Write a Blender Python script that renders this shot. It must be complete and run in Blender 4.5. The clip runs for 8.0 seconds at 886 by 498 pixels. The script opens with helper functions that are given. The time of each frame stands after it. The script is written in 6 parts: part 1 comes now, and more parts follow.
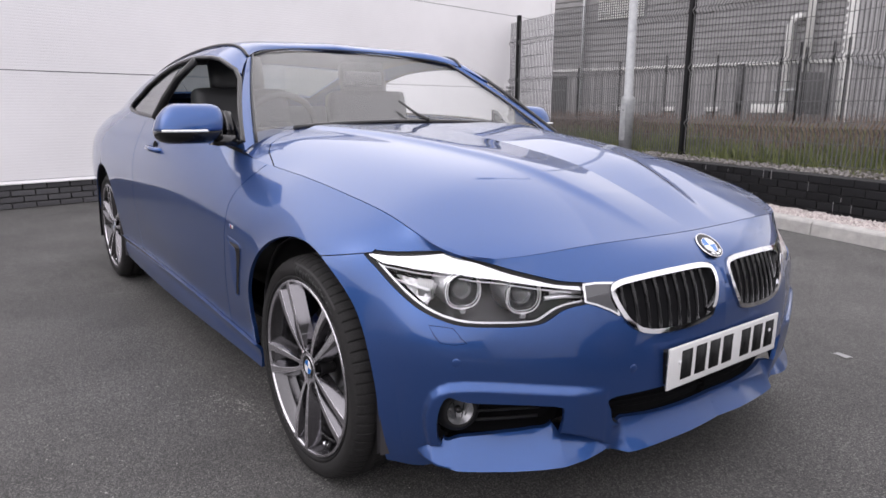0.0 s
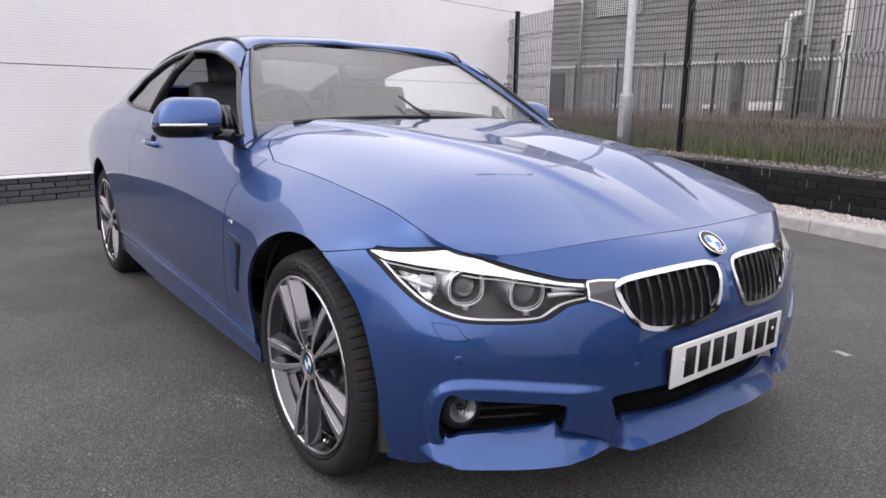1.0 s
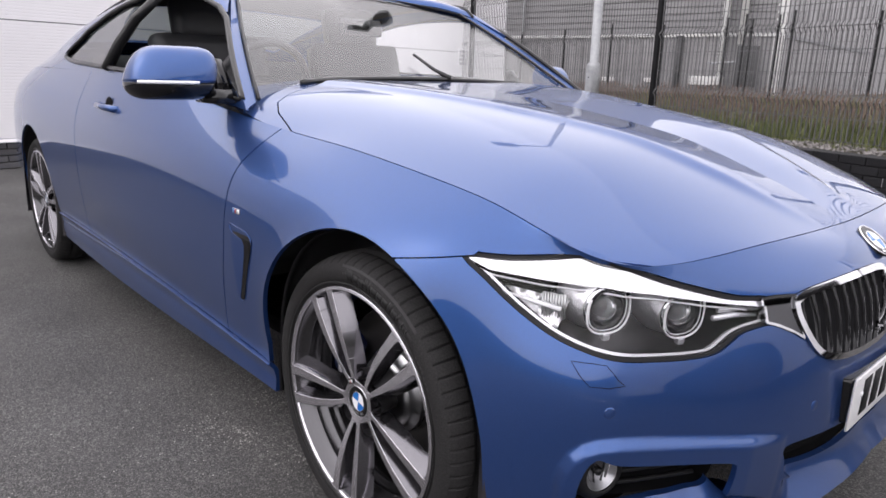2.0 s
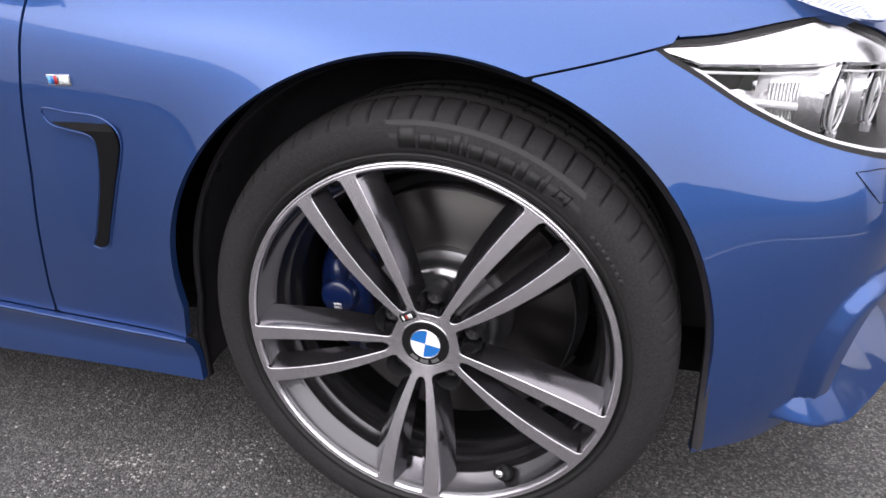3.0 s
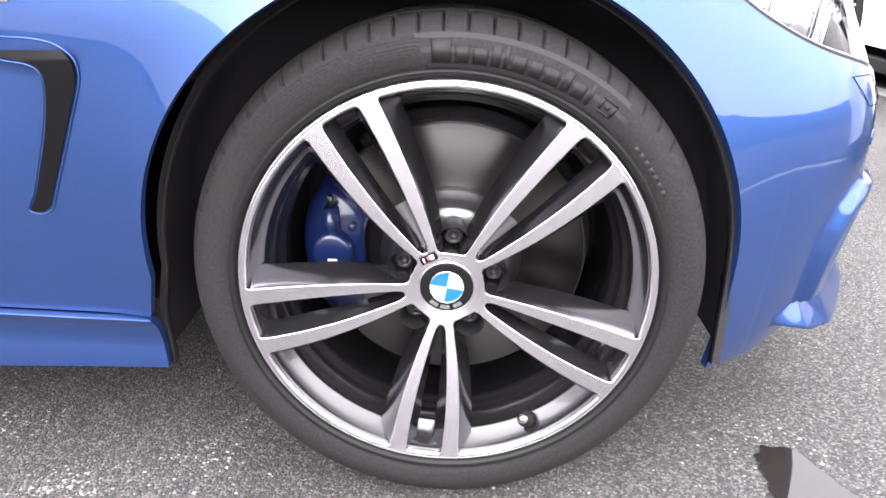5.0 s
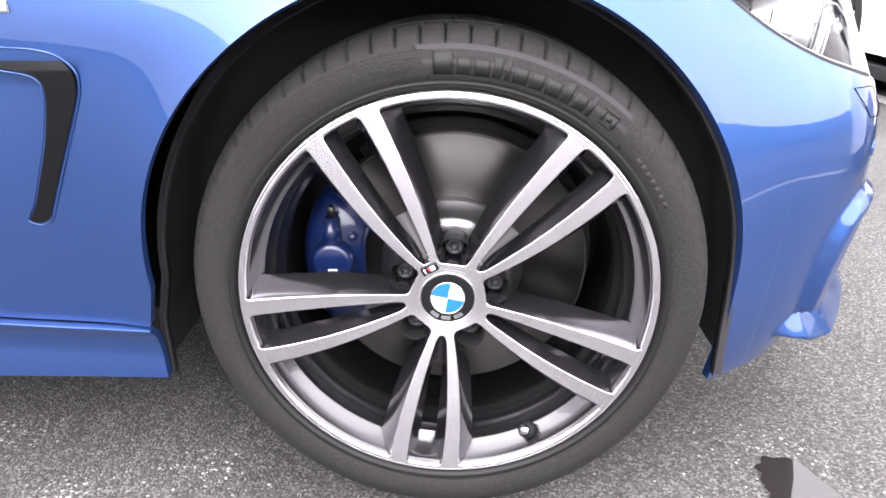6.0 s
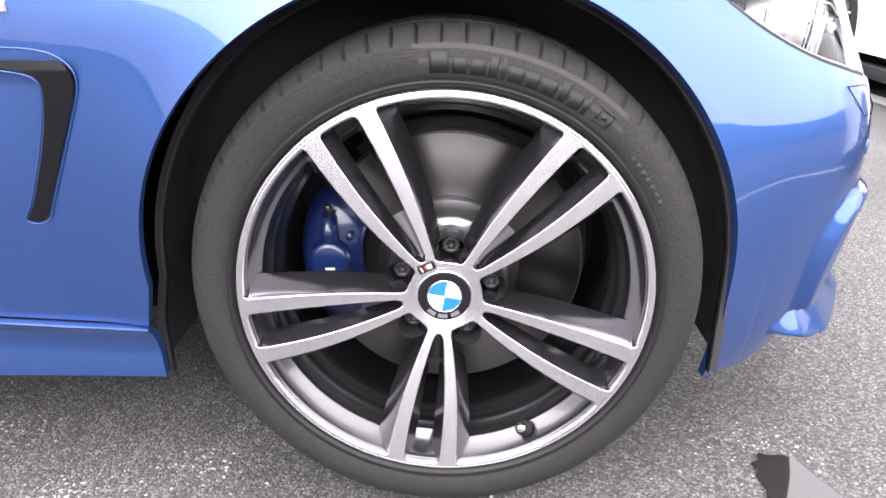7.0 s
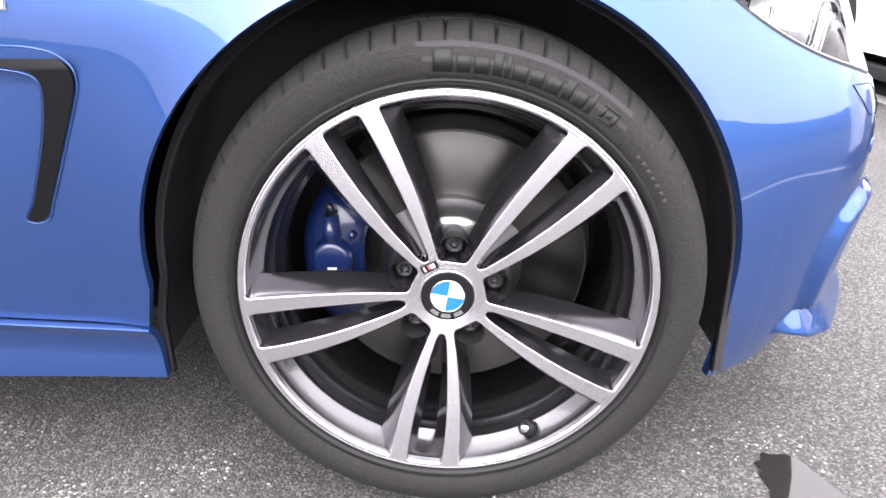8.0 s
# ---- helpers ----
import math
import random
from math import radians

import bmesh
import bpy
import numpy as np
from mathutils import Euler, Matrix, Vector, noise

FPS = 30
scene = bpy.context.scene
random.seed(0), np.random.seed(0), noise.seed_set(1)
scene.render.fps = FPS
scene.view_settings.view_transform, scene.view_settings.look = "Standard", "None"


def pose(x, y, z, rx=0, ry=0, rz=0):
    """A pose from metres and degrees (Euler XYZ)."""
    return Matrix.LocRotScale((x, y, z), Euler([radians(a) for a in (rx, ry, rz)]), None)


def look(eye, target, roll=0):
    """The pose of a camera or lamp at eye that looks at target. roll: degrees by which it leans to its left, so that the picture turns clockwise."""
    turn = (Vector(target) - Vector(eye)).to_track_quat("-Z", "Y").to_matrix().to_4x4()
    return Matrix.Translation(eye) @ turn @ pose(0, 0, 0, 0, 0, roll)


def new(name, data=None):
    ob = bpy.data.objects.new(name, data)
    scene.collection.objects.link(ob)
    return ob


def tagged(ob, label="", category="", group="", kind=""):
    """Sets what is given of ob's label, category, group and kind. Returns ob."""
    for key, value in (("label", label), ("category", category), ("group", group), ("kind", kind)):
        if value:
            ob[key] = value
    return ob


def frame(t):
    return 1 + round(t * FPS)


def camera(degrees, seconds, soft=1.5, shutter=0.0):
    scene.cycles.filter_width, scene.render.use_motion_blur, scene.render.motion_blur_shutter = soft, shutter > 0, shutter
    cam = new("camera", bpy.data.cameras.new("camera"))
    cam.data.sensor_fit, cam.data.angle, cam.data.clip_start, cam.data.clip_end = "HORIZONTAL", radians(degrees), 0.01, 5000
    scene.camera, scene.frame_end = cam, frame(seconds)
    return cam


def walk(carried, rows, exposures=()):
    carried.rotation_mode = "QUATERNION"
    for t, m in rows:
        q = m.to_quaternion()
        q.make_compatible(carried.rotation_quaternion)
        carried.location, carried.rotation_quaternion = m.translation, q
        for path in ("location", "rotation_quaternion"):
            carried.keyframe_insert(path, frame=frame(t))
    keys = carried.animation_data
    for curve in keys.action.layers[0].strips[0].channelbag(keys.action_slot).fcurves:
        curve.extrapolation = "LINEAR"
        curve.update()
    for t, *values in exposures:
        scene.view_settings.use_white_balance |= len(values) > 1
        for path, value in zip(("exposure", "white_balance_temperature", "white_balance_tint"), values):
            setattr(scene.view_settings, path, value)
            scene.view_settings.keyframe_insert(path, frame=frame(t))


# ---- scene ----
# ---------------------------------------------------------------- camera
# seconds, place, heading, pitch and lean of the camera
PATH = [
    (0.0, 1.6579, -1.6326, 1.0494, 143.316, -11.979, 0.289),
    (0.5, 1.6523, -1.6326, 1.0475, 143.262, -12.03, 0.293),
    (1.0, 1.6364, -1.6349, 1.0453, 143.006, -12.282, 0.593),
    (1.2, 1.6066, -1.6502, 1.0433, 142.813, -12.364, 1.038),
    (2.3, 0.7873, -1.6111, 0.9462, 130.138, -17.372, 0.97),
    (2.5, 0.6162, -1.6048, 0.889, 122.229, -20.262, -1.121),
    (2.7, 0.4658, -1.6068, 0.8661, 115.863, -21.532, -0.76),
    (3.0, 0.2519, -1.5826, 0.7978, 107.561, -23.936, -2.203),
    (3.5, 0.0592, -1.5729, 0.7106, 94.776, -22.598, -0.502),
    (4.0, 0.0053, -1.5981, 0.696, 91.596, -21.837, -1.171),
    (4.5, 0.0225, -1.6066, 0.6933, 92.248, -23.442, -0.815),
    (6.0, 0.019, -1.6001, 0.701, 92.124, -22.951, -0.65),
    (6.5, 0.0191, -1.6024, 0.7001, 92.017, -22.81, -0.752),
    (7.0, 0.0208, -1.6049, 0.6994, 91.946, -22.847, -0.705),
    (7.5, 0.0191, -1.6014, 0.6996, 91.843, -22.947, -0.664),
    (8.0, 0.014, -1.5997, 0.6987, 91.721, -22.986, -0.69),
]
cam = camera(66.987, 8.0, soft=1.6)
EXPOSURES = [(0.0, 1.0, 6500, 16), (1.2, 1.0, 6500, 16), (2.3, 1.15, 6500, 16), (2.7, 1.2, 6500, 16), (3.0, 1.66, 6500, 16), (3.5, 2.42, 6500, 16), (4.0, 2.76, 6500, 16), (4.5, 2.98, 6500, 16), (8.0, 2.98, 6500, 16)]
walk(cam, [(t, pose(x, y, z, 90 + p, 0, h - 90) @ pose(0, 0, 0, 0, 0, r)) for t, x, y, z, h, p, r in PATH], EXPOSURES)

# ---------------------------------------------------------------- light
world = bpy.data.worlds.new("overcast_sky")
scene.world = world
world.use_nodes = True
wn, wl = world.node_tree.nodes, world.node_tree.links
sky = wn.new("ShaderNodeTexSky")
sky.sky_type, sky.sun_disc = "NISHITA", False
sky.sun_elevation, sky.sun_rotation = radians(39), radians(207)
sky.dust_density, sky.ozone_density = 3.0, 1.0
grey = wn.new("ShaderNodeHueSaturation")
grey.inputs["Saturation"].default_value = 0.10
wl.new(sky.outputs[0], grey.inputs["Color"])
cloud = wn.new("ShaderNodeMix")      # an even layer of cloud over the sky
cloud.data_type = "RGBA"
cloud.inputs[0].default_value = 0.78
cloud.inputs[7].default_value = (8.2, 8.2, 8.45, 1)
wl.new(grey.outputs[0], cloud.inputs[6])
wl.new(cloud.outputs[2], wn["Background"].inputs["Color"])
wn["Background"].inputs["Strength"].default_value = 0.122
sun_data = bpy.data.lights.new("sun", "SUN")
sun_data.energy, sun_data.angle, sun_data.color = 0.5, radians(175), (1.0, 0.97, 0.93)
sun = new("sun", sun_data)
sun.matrix_world = look((-5, -10, 9), (0, 0, 0))


# ---------------------------------------------------------------- materials
def shader(name, colour, rough=0.5, metal=0.0, **more):
    """A material with one Principled shader; more: its other inputs by name with _ for spaces."""
    m = bpy.data.materials.new(name)
    m.use_nodes = True
    b = m.node_tree.nodes["Principled BSDF"]
    b.inputs["Base Color"].default_value = (*colour, 1)
    b.inputs["Roughness"].default_value = rough
    b.inputs["Metallic"].default_value = metal
    for k, val in more.items():
        b.inputs[k.replace("_", " ")].default_value = val
    return m


def node(m, kind, **inputs):
    n = m.node_tree.nodes.new(kind)
    for k, val in inputs.items():
        n.inputs[k].default_value = val
    return n


def wire(m, a, b):
    m.node_tree.links.new(a, b)


def mottled(m, scale, low, high, detail=6.0, target="Base Color", coords="Object", rough=0.6):
    """Noise between two colours (or two values) on an input of the material's shader."""
    b = m.node_tree.nodes["Principled BSDF"]
    tc = node(m, "ShaderNodeTexCoord")
    nz = node(m, "ShaderNodeTexNoise", Scale=scale, Detail=detail, Roughness=rough)
    wire(m, tc.outputs[coords], nz.inputs["Vector"])
    ramp = node(m, "ShaderNodeValToRGB")
    ramp.color_ramp.elements[0].position, ramp.color_ramp.elements[1].position = 0.3, 0.7
    for e, c in zip(ramp.color_ramp.elements, (low, high)):
        e.color = (*c, 1) if isinstance(c, tuple) else (c, c, c, 1)
    wire(m, nz.outputs["Fac"], ramp.inputs["Fac"])
    wire(m, ramp.outputs["Color"], b.inputs[target])
    return nz, ramp


def bumped(m, scale, strength, distance=0.002, detail=4.0, kind="ShaderNodeTexNoise"):
    b = m.node_tree.nodes["Principled BSDF"]
    tc = node(m, "ShaderNodeTexCoord")
    nz = node(m, kind, Scale=scale)
    if kind == "ShaderNodeTexNoise":
        nz.inputs["Detail"].default_value = detail
    wire(m, tc.outputs["Object"], nz.inputs["Vector"])
    bp = node(m, "ShaderNodeBump", Strength=strength, Distance=distance)
    wire(m, nz.outputs[0], bp.inputs["Height"])
    wire(m, bp.outputs[0], b.inputs["Normal"])
    return nz


PAINT = shader("blue_metallic_paint", (0.008, 0.066, 0.255), 0.34, 1.0, Coat_Weight=1.0, Coat_Roughness=0.01, Coat_IOR=1.47)
mottled(PAINT, 900.0, (0.008, 0.060, 0.216), (0.014, 0.088, 0.306), 2.0)


def under_flakes(m, share, colour):
    """Pigment that shows between the metal flakes, under the same clear coat."""
    top = m.node_tree.nodes["Principled BSDF"]
    ground_coat = node(m, "ShaderNodeBsdfPrincipled", Roughness=0.5)
    ground_coat.inputs["Base Color"].default_value = (*colour, 1)
    ground_coat.inputs["Coat Weight"].default_value = 1.0
    ground_coat.inputs["Coat Roughness"].default_value = 0.01
    ground_coat.inputs["Coat IOR"].default_value = 1.47
    mix = node(m, "ShaderNodeMixShader", Fac=share)
    wire(m, top.outputs[0], mix.inputs[1])
    wire(m, ground_coat.outputs[0], mix.inputs[2])
    wire(m, mix.outputs[0], m.node_tree.nodes["Material Output"].inputs["Surface"])


under_flakes(PAINT, 0.46, (0.014, 0.046, 0.172))
BLACK = shader("black_void", (0.008, 0.008, 0.009), 0.9, Specular_IOR_Level=0.08)
GLOSS_BLACK = shader("gloss_black_plastic", (0.006, 0.006, 0.007), 0.07, Specular_IOR_Level=0.4)
VENT_BLACK = shader("vent_black_plastic", (0.006, 0.006, 0.007), 0.2, Specular_IOR_Level=0.14)
PLASTIC = shader("black_plastic", (0.011, 0.011, 0.012), 0.6, Specular_IOR_Level=0.25)
bumped(PLASTIC, 900, 0.3, 0.0005)
CHROME = shader("chrome", (0.75, 0.75, 0.77), 0.06, 1.0)
MACHINED = shader("machined_alloy", (0.70, 0.68, 0.72), 0.27, 0.97, Coat_Weight=0.4, Coat_Roughness=0.05)


def turned_metal(m):
    """Fine circular tool marks about the wheel's axle."""
    b = m.node_tree.nodes["Principled BSDF"]
    tc = node(m, "ShaderNodeTexCoord")
    flat = node(m, "ShaderNodeVectorMath")
    flat.operation = "MULTIPLY"
    flat.inputs[1].default_value = (1, 0, 1)
    wire(m, tc.outputs["Object"], flat.inputs[0])
    turn = node(m, "ShaderNodeVectorTransform")
    turn.vector_type, turn.convert_from, turn.convert_to = "VECTOR", "OBJECT", "WORLD"
    wire(m, flat.outputs[0], turn.inputs[0])
    wire(m, turn.outputs[0], b.inputs["Tangent"])
    b.inputs["Anisotropic"].default_value = 0.85


turned_metal(MACHINED)
GUNMETAL = shader("gunmetal_paint", (0.16, 0.155, 0.168), 0.16, 0.95, Coat_Weight=0.6, Coat_Roughness=0.05)
BARREL = shader("grey_barrel_paint", (0.085, 0.083, 0.088), 0.22, 0.90, Coat_Weight=0.6, Coat_Roughness=0.05)
RUBBER = shader("tyre_rubber", (0.013, 0.0125, 0.013), 0.8, Specular_IOR_Level=0.22)
mottled(RUBBER, 300, (0.012, 0.0115, 0.012), (0.027, 0.026, 0.026), 12)
bumped(RUBBER, 1100, 0.4, 0.0006)
LETTER = shader("raised_rubber", (0.008, 0.008, 0.008), 0.5, Specular_IOR_Level=0.3)
PANEL_RUBBER = shader("smooth_rubber", (0.029, 0.028, 0.029), 0.65, Specular_IOR_Level=0.25)
STEEL = shader("brake_steel", (0.115, 0.110, 0.107), 0.42, 1.0)
turned_metal(STEEL)
HAT = shader("zinc_coated_hat", (0.45, 0.45, 0.46), 0.3, 1.0)
LINER = shader("arch_liner_felt", (0.044, 0.042, 0.046), 0.6, Specular_IOR_Level=0.2)
bumped(LINER, 300, 0.5, 0.001)
IRON = shader("dark_casting", (0.045, 0.044, 0.047), 0.36, 0.6)
CALIPER = shader("blue_caliper_paint", (0.003, 0.011, 0.060), 0.3, 0.0, Coat_Weight=0.6)
WHITE_MARK = shader("white_mark", (0.75, 0.75, 0.77), 0.5)
BADGE_BLUE = shader("badge_blue", (0.008, 0.13, 0.42), 0.25, 0.0, Coat_Weight=0.8)
BADGE_WHITE = shader("badge_white", (0.75, 0.78, 0.80), 0.25, 0.0, Coat_Weight=0.8)


def pane(name, tint, rough=0.0, ior=1.5):
    """Thin clear sheet: sees through, mirrors by the angle."""
    m = bpy.data.materials.new(name)
    m.use_nodes = True
    nt = m.node_tree
    nt.nodes.remove(nt.nodes["Principled BSDF"])
    clear = node(m, "ShaderNodeBsdfTransparent", Color=(*tint, 1))
    gloss = node(m, "ShaderNodeBsdfGlossy", Color=(1, 1, 1, 1), Roughness=rough)
    face = node(m, "ShaderNodeLayerWeight", Blend=0.5)
    steep = node(m, "ShaderNodeMath")
    steep.operation = "POWER"
    steep.inputs[1].default_value = 5.0
    wire(m, face.outputs["Facing"], steep.inputs[0])
    share = node(m, "ShaderNodeMapRange")
    share.inputs[3].default_value, share.inputs[4].default_value = ((ior - 1) / (ior + 1)) ** 2, 1.0
    wire(m, steep.outputs[0], share.inputs[0])
    mix = node(m, "ShaderNodeMixShader")
    wire(m, share.outputs[0], mix.inputs[0])
    wire(m, clear.outputs[0], mix.inputs[1])
    wire(m, gloss.outputs[0], mix.inputs[2])
    wire(m, mix.outputs[0], nt.nodes["Material Output"].inputs["Surface"])
    return m


GLASS = pane("windscreen_glass", (0.97, 0.98, 0.98), 0.0, 1.85)
LENS = pane("headlamp_cover", (0.96, 0.96, 0.97), 0.0, 1.30)
TINT = pane("tinted_glass", (0.30, 0.33, 0.33), 0.0, 1.7)
SEAT = shader("black_leather", (0.035, 0.035, 0.038), 0.5)
PLATE = shader("white_reflective_plate", (0.72, 0.72, 0.72), 0.35)
BADGE_RED = shader("badge_red", (0.45, 0.03, 0.03), 0.35)
BADGE_SKY = shader("badge_light_blue", (0.1, 0.35, 0.7), 0.35)

ASPHALT = shader("asphalt", (0.07, 0.07, 0.07), 0.85)


def make_asphalt(m):
    b = m.node_tree.nodes["Principled BSDF"]
    tc = node(m, "ShaderNodeTexCoord")
    stones = node(m, "ShaderNodeTexVoronoi", Scale=300.0)
    wire(m, tc.outputs["Object"], stones.inputs["Vector"])
    tone = node(m, "ShaderNodeValToRGB")
    tone.color_ramp.elements[0].color, tone.color_ramp.elements[1].color = (0.040, 0.039, 0.039, 1), (0.20, 0.193, 0.186, 1)
    tone.color_ramp.elements[0].position, tone.color_ramp.elements[1].position = 0.05, 1.0
    mid = tone.color_ramp.elements.new(0.68)
    mid.color = (0.090, 0.088, 0.086, 1)
    sep = node(m, "ShaderNodeSeparateColor")
    wire(m, stones.outputs["Color"], sep.inputs["Color"])
    wire(m, sep.outputs[0], tone.inputs["Fac"])
    big = node(m, "ShaderNodeTexNoise", Scale=1.3, Detail=7.0, Roughness=0.6)
    wire(m, tc.outputs["Object"], big.inputs["Vector"])
    wear = node(m, "ShaderNodeMapRange")
    wear.inputs[1].default_value, wear.inputs[2].default_value = 0.3, 0.7
    wear.inputs[3].default_value, wear.inputs[4].default_value = 0.7, 1.2
    wire(m, big.outputs["Fac"], wear.inputs[0])
    mul = node(m, "ShaderNodeMix")
    mul.data_type, mul.blend_type = "RGBA", "MULTIPLY"
    mul.inputs[0].default_value = 1.0
    wire(m, tone.outputs["Color"], mul.inputs[6])
    wire(m, wear.outputs[0], mul.inputs[7])
    wire(m, mul.outputs[2], b.inputs["Base Color"])
    bp = node(m, "ShaderNodeBump", Strength=0.8, Distance=0.003)
    wire(m, stones.outputs["Distance"], bp.inputs["Height"])
    bp.invert = True
    wire(m, bp.outputs[0], b.inputs["Normal"])


make_asphalt(ASPHALT)


# ---------------------------------------------------------------- mesh helpers
def part(name, bm, material, parent=None, label="", smooth=True):
    """Links a bmesh as one mesh object under a thing or a part."""
    me = bpy.data.meshes.new(name)
    bm.to_mesh(me)
    bm.free()
    for mat in material if isinstance(material, (list, tuple)) else [material]:
        me.materials.append(mat)
    if smooth:
        me.polygons.foreach_set("use_smooth", [True] * len(me.polygons))
    ob = new(name, me)
    if parent:
        ob.parent = parent
    return tagged(ob, label)


def empty(name, label, category, group=""):
    return tagged(new(name), label, category, group)


def spline(knots, values, at):
    """Natural cubic spline through values (rows) at the knots, read at the places at."""
    knots, values, at = np.asarray(knots, float), np.asarray(values, float), np.asarray(at, float)
    flat = values.reshape(len(knots), -1)
    h = np.diff(knots)
    n = len(knots)
    a, rhs = np.eye(n), np.zeros_like(flat)
    for i in range(1, n - 1):
        a[i, i - 1], a[i, i], a[i, i + 1] = h[i - 1], 2 * (h[i - 1] + h[i]), h[i]
        rhs[i] = 6 * ((flat[i + 1] - flat[i]) / h[i] - (flat[i] - flat[i - 1]) / h[i - 1])
    k = np.linalg.solve(a, rhs)
    i = np.clip(np.searchsorted(knots, at) - 1, 0, n - 2)
    t0, t1, hh = (at - knots[i])[:, None], (knots[i + 1] - at)[:, None], h[i][:, None]
    out = k[i] * t1 ** 3 / (6 * hh) + k[i + 1] * t0 ** 3 / (6 * hh) + (flat[i] / hh - k[i] * hh / 6) * t1 + (flat[i + 1] / hh - k[i + 1] * hh / 6) * t0
    return out.reshape((len(at),) + values.shape[1:])


class Sheet:
    """A smooth surface lofted through rows of control points; place(u, v) reads it (u along a row, v across the rows)."""

    def __init__(self, rows, nu=400, nv=80):
        net = np.array(rows, float)
        self.v_max, self.u_max = len(rows) - 1, len(rows[0]) - 1
        self.us, self.vs = np.linspace(0, self.u_max, nu), np.linspace(0, self.v_max, nv)
        along = spline(range(net.shape[1]), net.transpose(1, 0, 2), self.us)
        self.grid = spline(range(net.shape[0]), along.transpose(1, 0, 2), self.vs)

    def place(self, u, v):
        fu = np.clip(np.asarray(u) / self.u_max, 0, 1) * (len(self.us) - 1)
        fv = np.clip(np.asarray(v) / self.v_max, 0, 1) * (len(self.vs) - 1)
        i, j = np.minimum(fu.astype(int), len(self.us) - 2), np.minimum(fv.astype(int), len(self.vs) - 2)
        a, b = (fu - i)[..., None], (fv - j)[..., None]
        g = self.grid
        return (g[j, i] * (1 - a) + g[j, i + 1] * a) * (1 - b) + (g[j + 1, i] * (1 - a) + g[j + 1, i + 1] * a) * b

    def normal(self, u, v, e=0.02):
        du = self.place(np.asarray(u) + e, v) - self.place(np.asarray(u) - e, v)
        dv = self.place(u, np.asarray(v) + e) - self.place(u, np.asarray(v) - e)
        n = np.cross(du, dv)
        return n / np.maximum(np.linalg.norm(n, axis=-1, keepdims=True), 1e-9)


def cut(sheet, keep, u=(0, None), v=(0, None), nu=200, nv=60, lift=0.0, edge=0.012, outward=None, relief=None):
    """A bmesh of the stretch of a sheet where keep(points) > 0 (metres from the outline), cut along the outline and turned
    inwards there by edge. outward: a direction that the surface roughly faces."""
    u0, u1 = u[0], sheet.u_max if u[1] is None else u[1]
    v0, v1 = v[0], sheet.v_max if v[1] is None else v[1]
    U, V = np.meshgrid(np.linspace(u0, u1, nu), np.linspace(v0, v1, nv))
    f = keep(sheet.place(U, V))
    f = np.where(np.abs(f) < 2e-5, 2e-5, f)
    facing = sheet.normal(U, V)
    sign = -1.0 if outward is not None and np.sum(facing * np.asarray(outward)) < 0 else 1.0
    spots = [(U[f > 0], V[f > 0])]
    names = {k: n for n, k in enumerate(zip(*np.nonzero(f > 0)))}
    # where the outline crosses the lines of the grid
    cross = []
    for (dj, di) in ((0, 1), (1, 0)):
        a, b = f[:nv - dj, :nu - di], f[dj:, di:]
        cross += [((j, i), (j + dj, i + di)) for j, i in zip(*np.nonzero((a > 0) != (b > 0)))]
    if cross:
        ja, ia = np.array([c[0] for c in cross]).T
        jb, ib = np.array([c[1] for c in cross]).T
        lo, hi, fa = np.zeros(len(cross)), np.ones(len(cross)), f[ja, ia]
        for _ in range(14):
            mid = (lo + hi) / 2
            fm = keep(sheet.place(U[ja, ia] + (U[jb, ib] - U[ja, ia]) * mid, V[ja, ia] + (V[jb, ib] - V[ja, ia]) * mid))
            same = (fm > 0) == (fa > 0)
            lo, hi = np.where(same, mid, lo), np.where(same, hi, mid)
        t = np.clip((lo + hi) / 2, 0.03, 0.97)
        spots.append((U[ja, ia] + (U[jb, ib] - U[ja, ia]) * t, V[ja, ia] + (V[jb, ib] - V[ja, ia]) * t))
        for n, c in enumerate(cross):
            names[c] = names[c[::-1]] = len(spots[0][0]) + n
    uu, vv = (np.concatenate(k) for k in zip(*spots))
    nrm = sheet.normal(uu, vv) * sign
    pts = sheet.place(uu, vv)
    pts = pts + nrm * (lift + (relief(pts)[:, None] if relief else 0))
    bm = bmesh.new()
    verts = [bm.verts.new(p) for p in pts]
    inside = f > 0
    some = inside[:-1, :-1] | inside[1:, :-1] | inside[:-1, 1:] | inside[1:, 1:]
    for j, i in zip(*np.nonzero(some)):
        c = [(j, i), (j, i + 1), (j + 1, i + 1), (j + 1, i)]
        loop = []
        for k in range(4):
            p, q = c[k], c[(k + 1) % 4]
            if inside[p]:
                loop.append(names[p])
            if inside[p] != inside[q]:
                loop.append(names[(p, q)])
        if len(loop) > 2:
            q = [verts[k] for k in loop]
            bm.faces.new(q if sign > 0 else q[::-1])
    loose = [w for w in verts if not w.link_faces]
    normals = {w: Vector(n) for w, n in zip(verts, nrm)}
    bmesh.ops.delete(bm, geom=loose, context="VERTS")
    if edge:
        rim = [e for e in bm.edges if e.is_boundary]
        inner = {}
        for e in rim:
            for w in e.verts:
                if w not in inner:
                    inner[w] = bm.verts.new(w.co - normals[w] * edge)
        for e in rim:
            lo = e.link_loops[0]
            a, b = lo.vert, lo.link_loop_next.vert
            bm.faces.new((b, a, inner[a], inner[b]))
            e.smooth = False
    return bm


def mirror(bm):
    """The same mesh on the other side of the car."""
    for w in bm.verts:
        w.co.y = -w.co.y
    bmesh.ops.reverse_faces(bm, faces=bm.faces)
    return bm


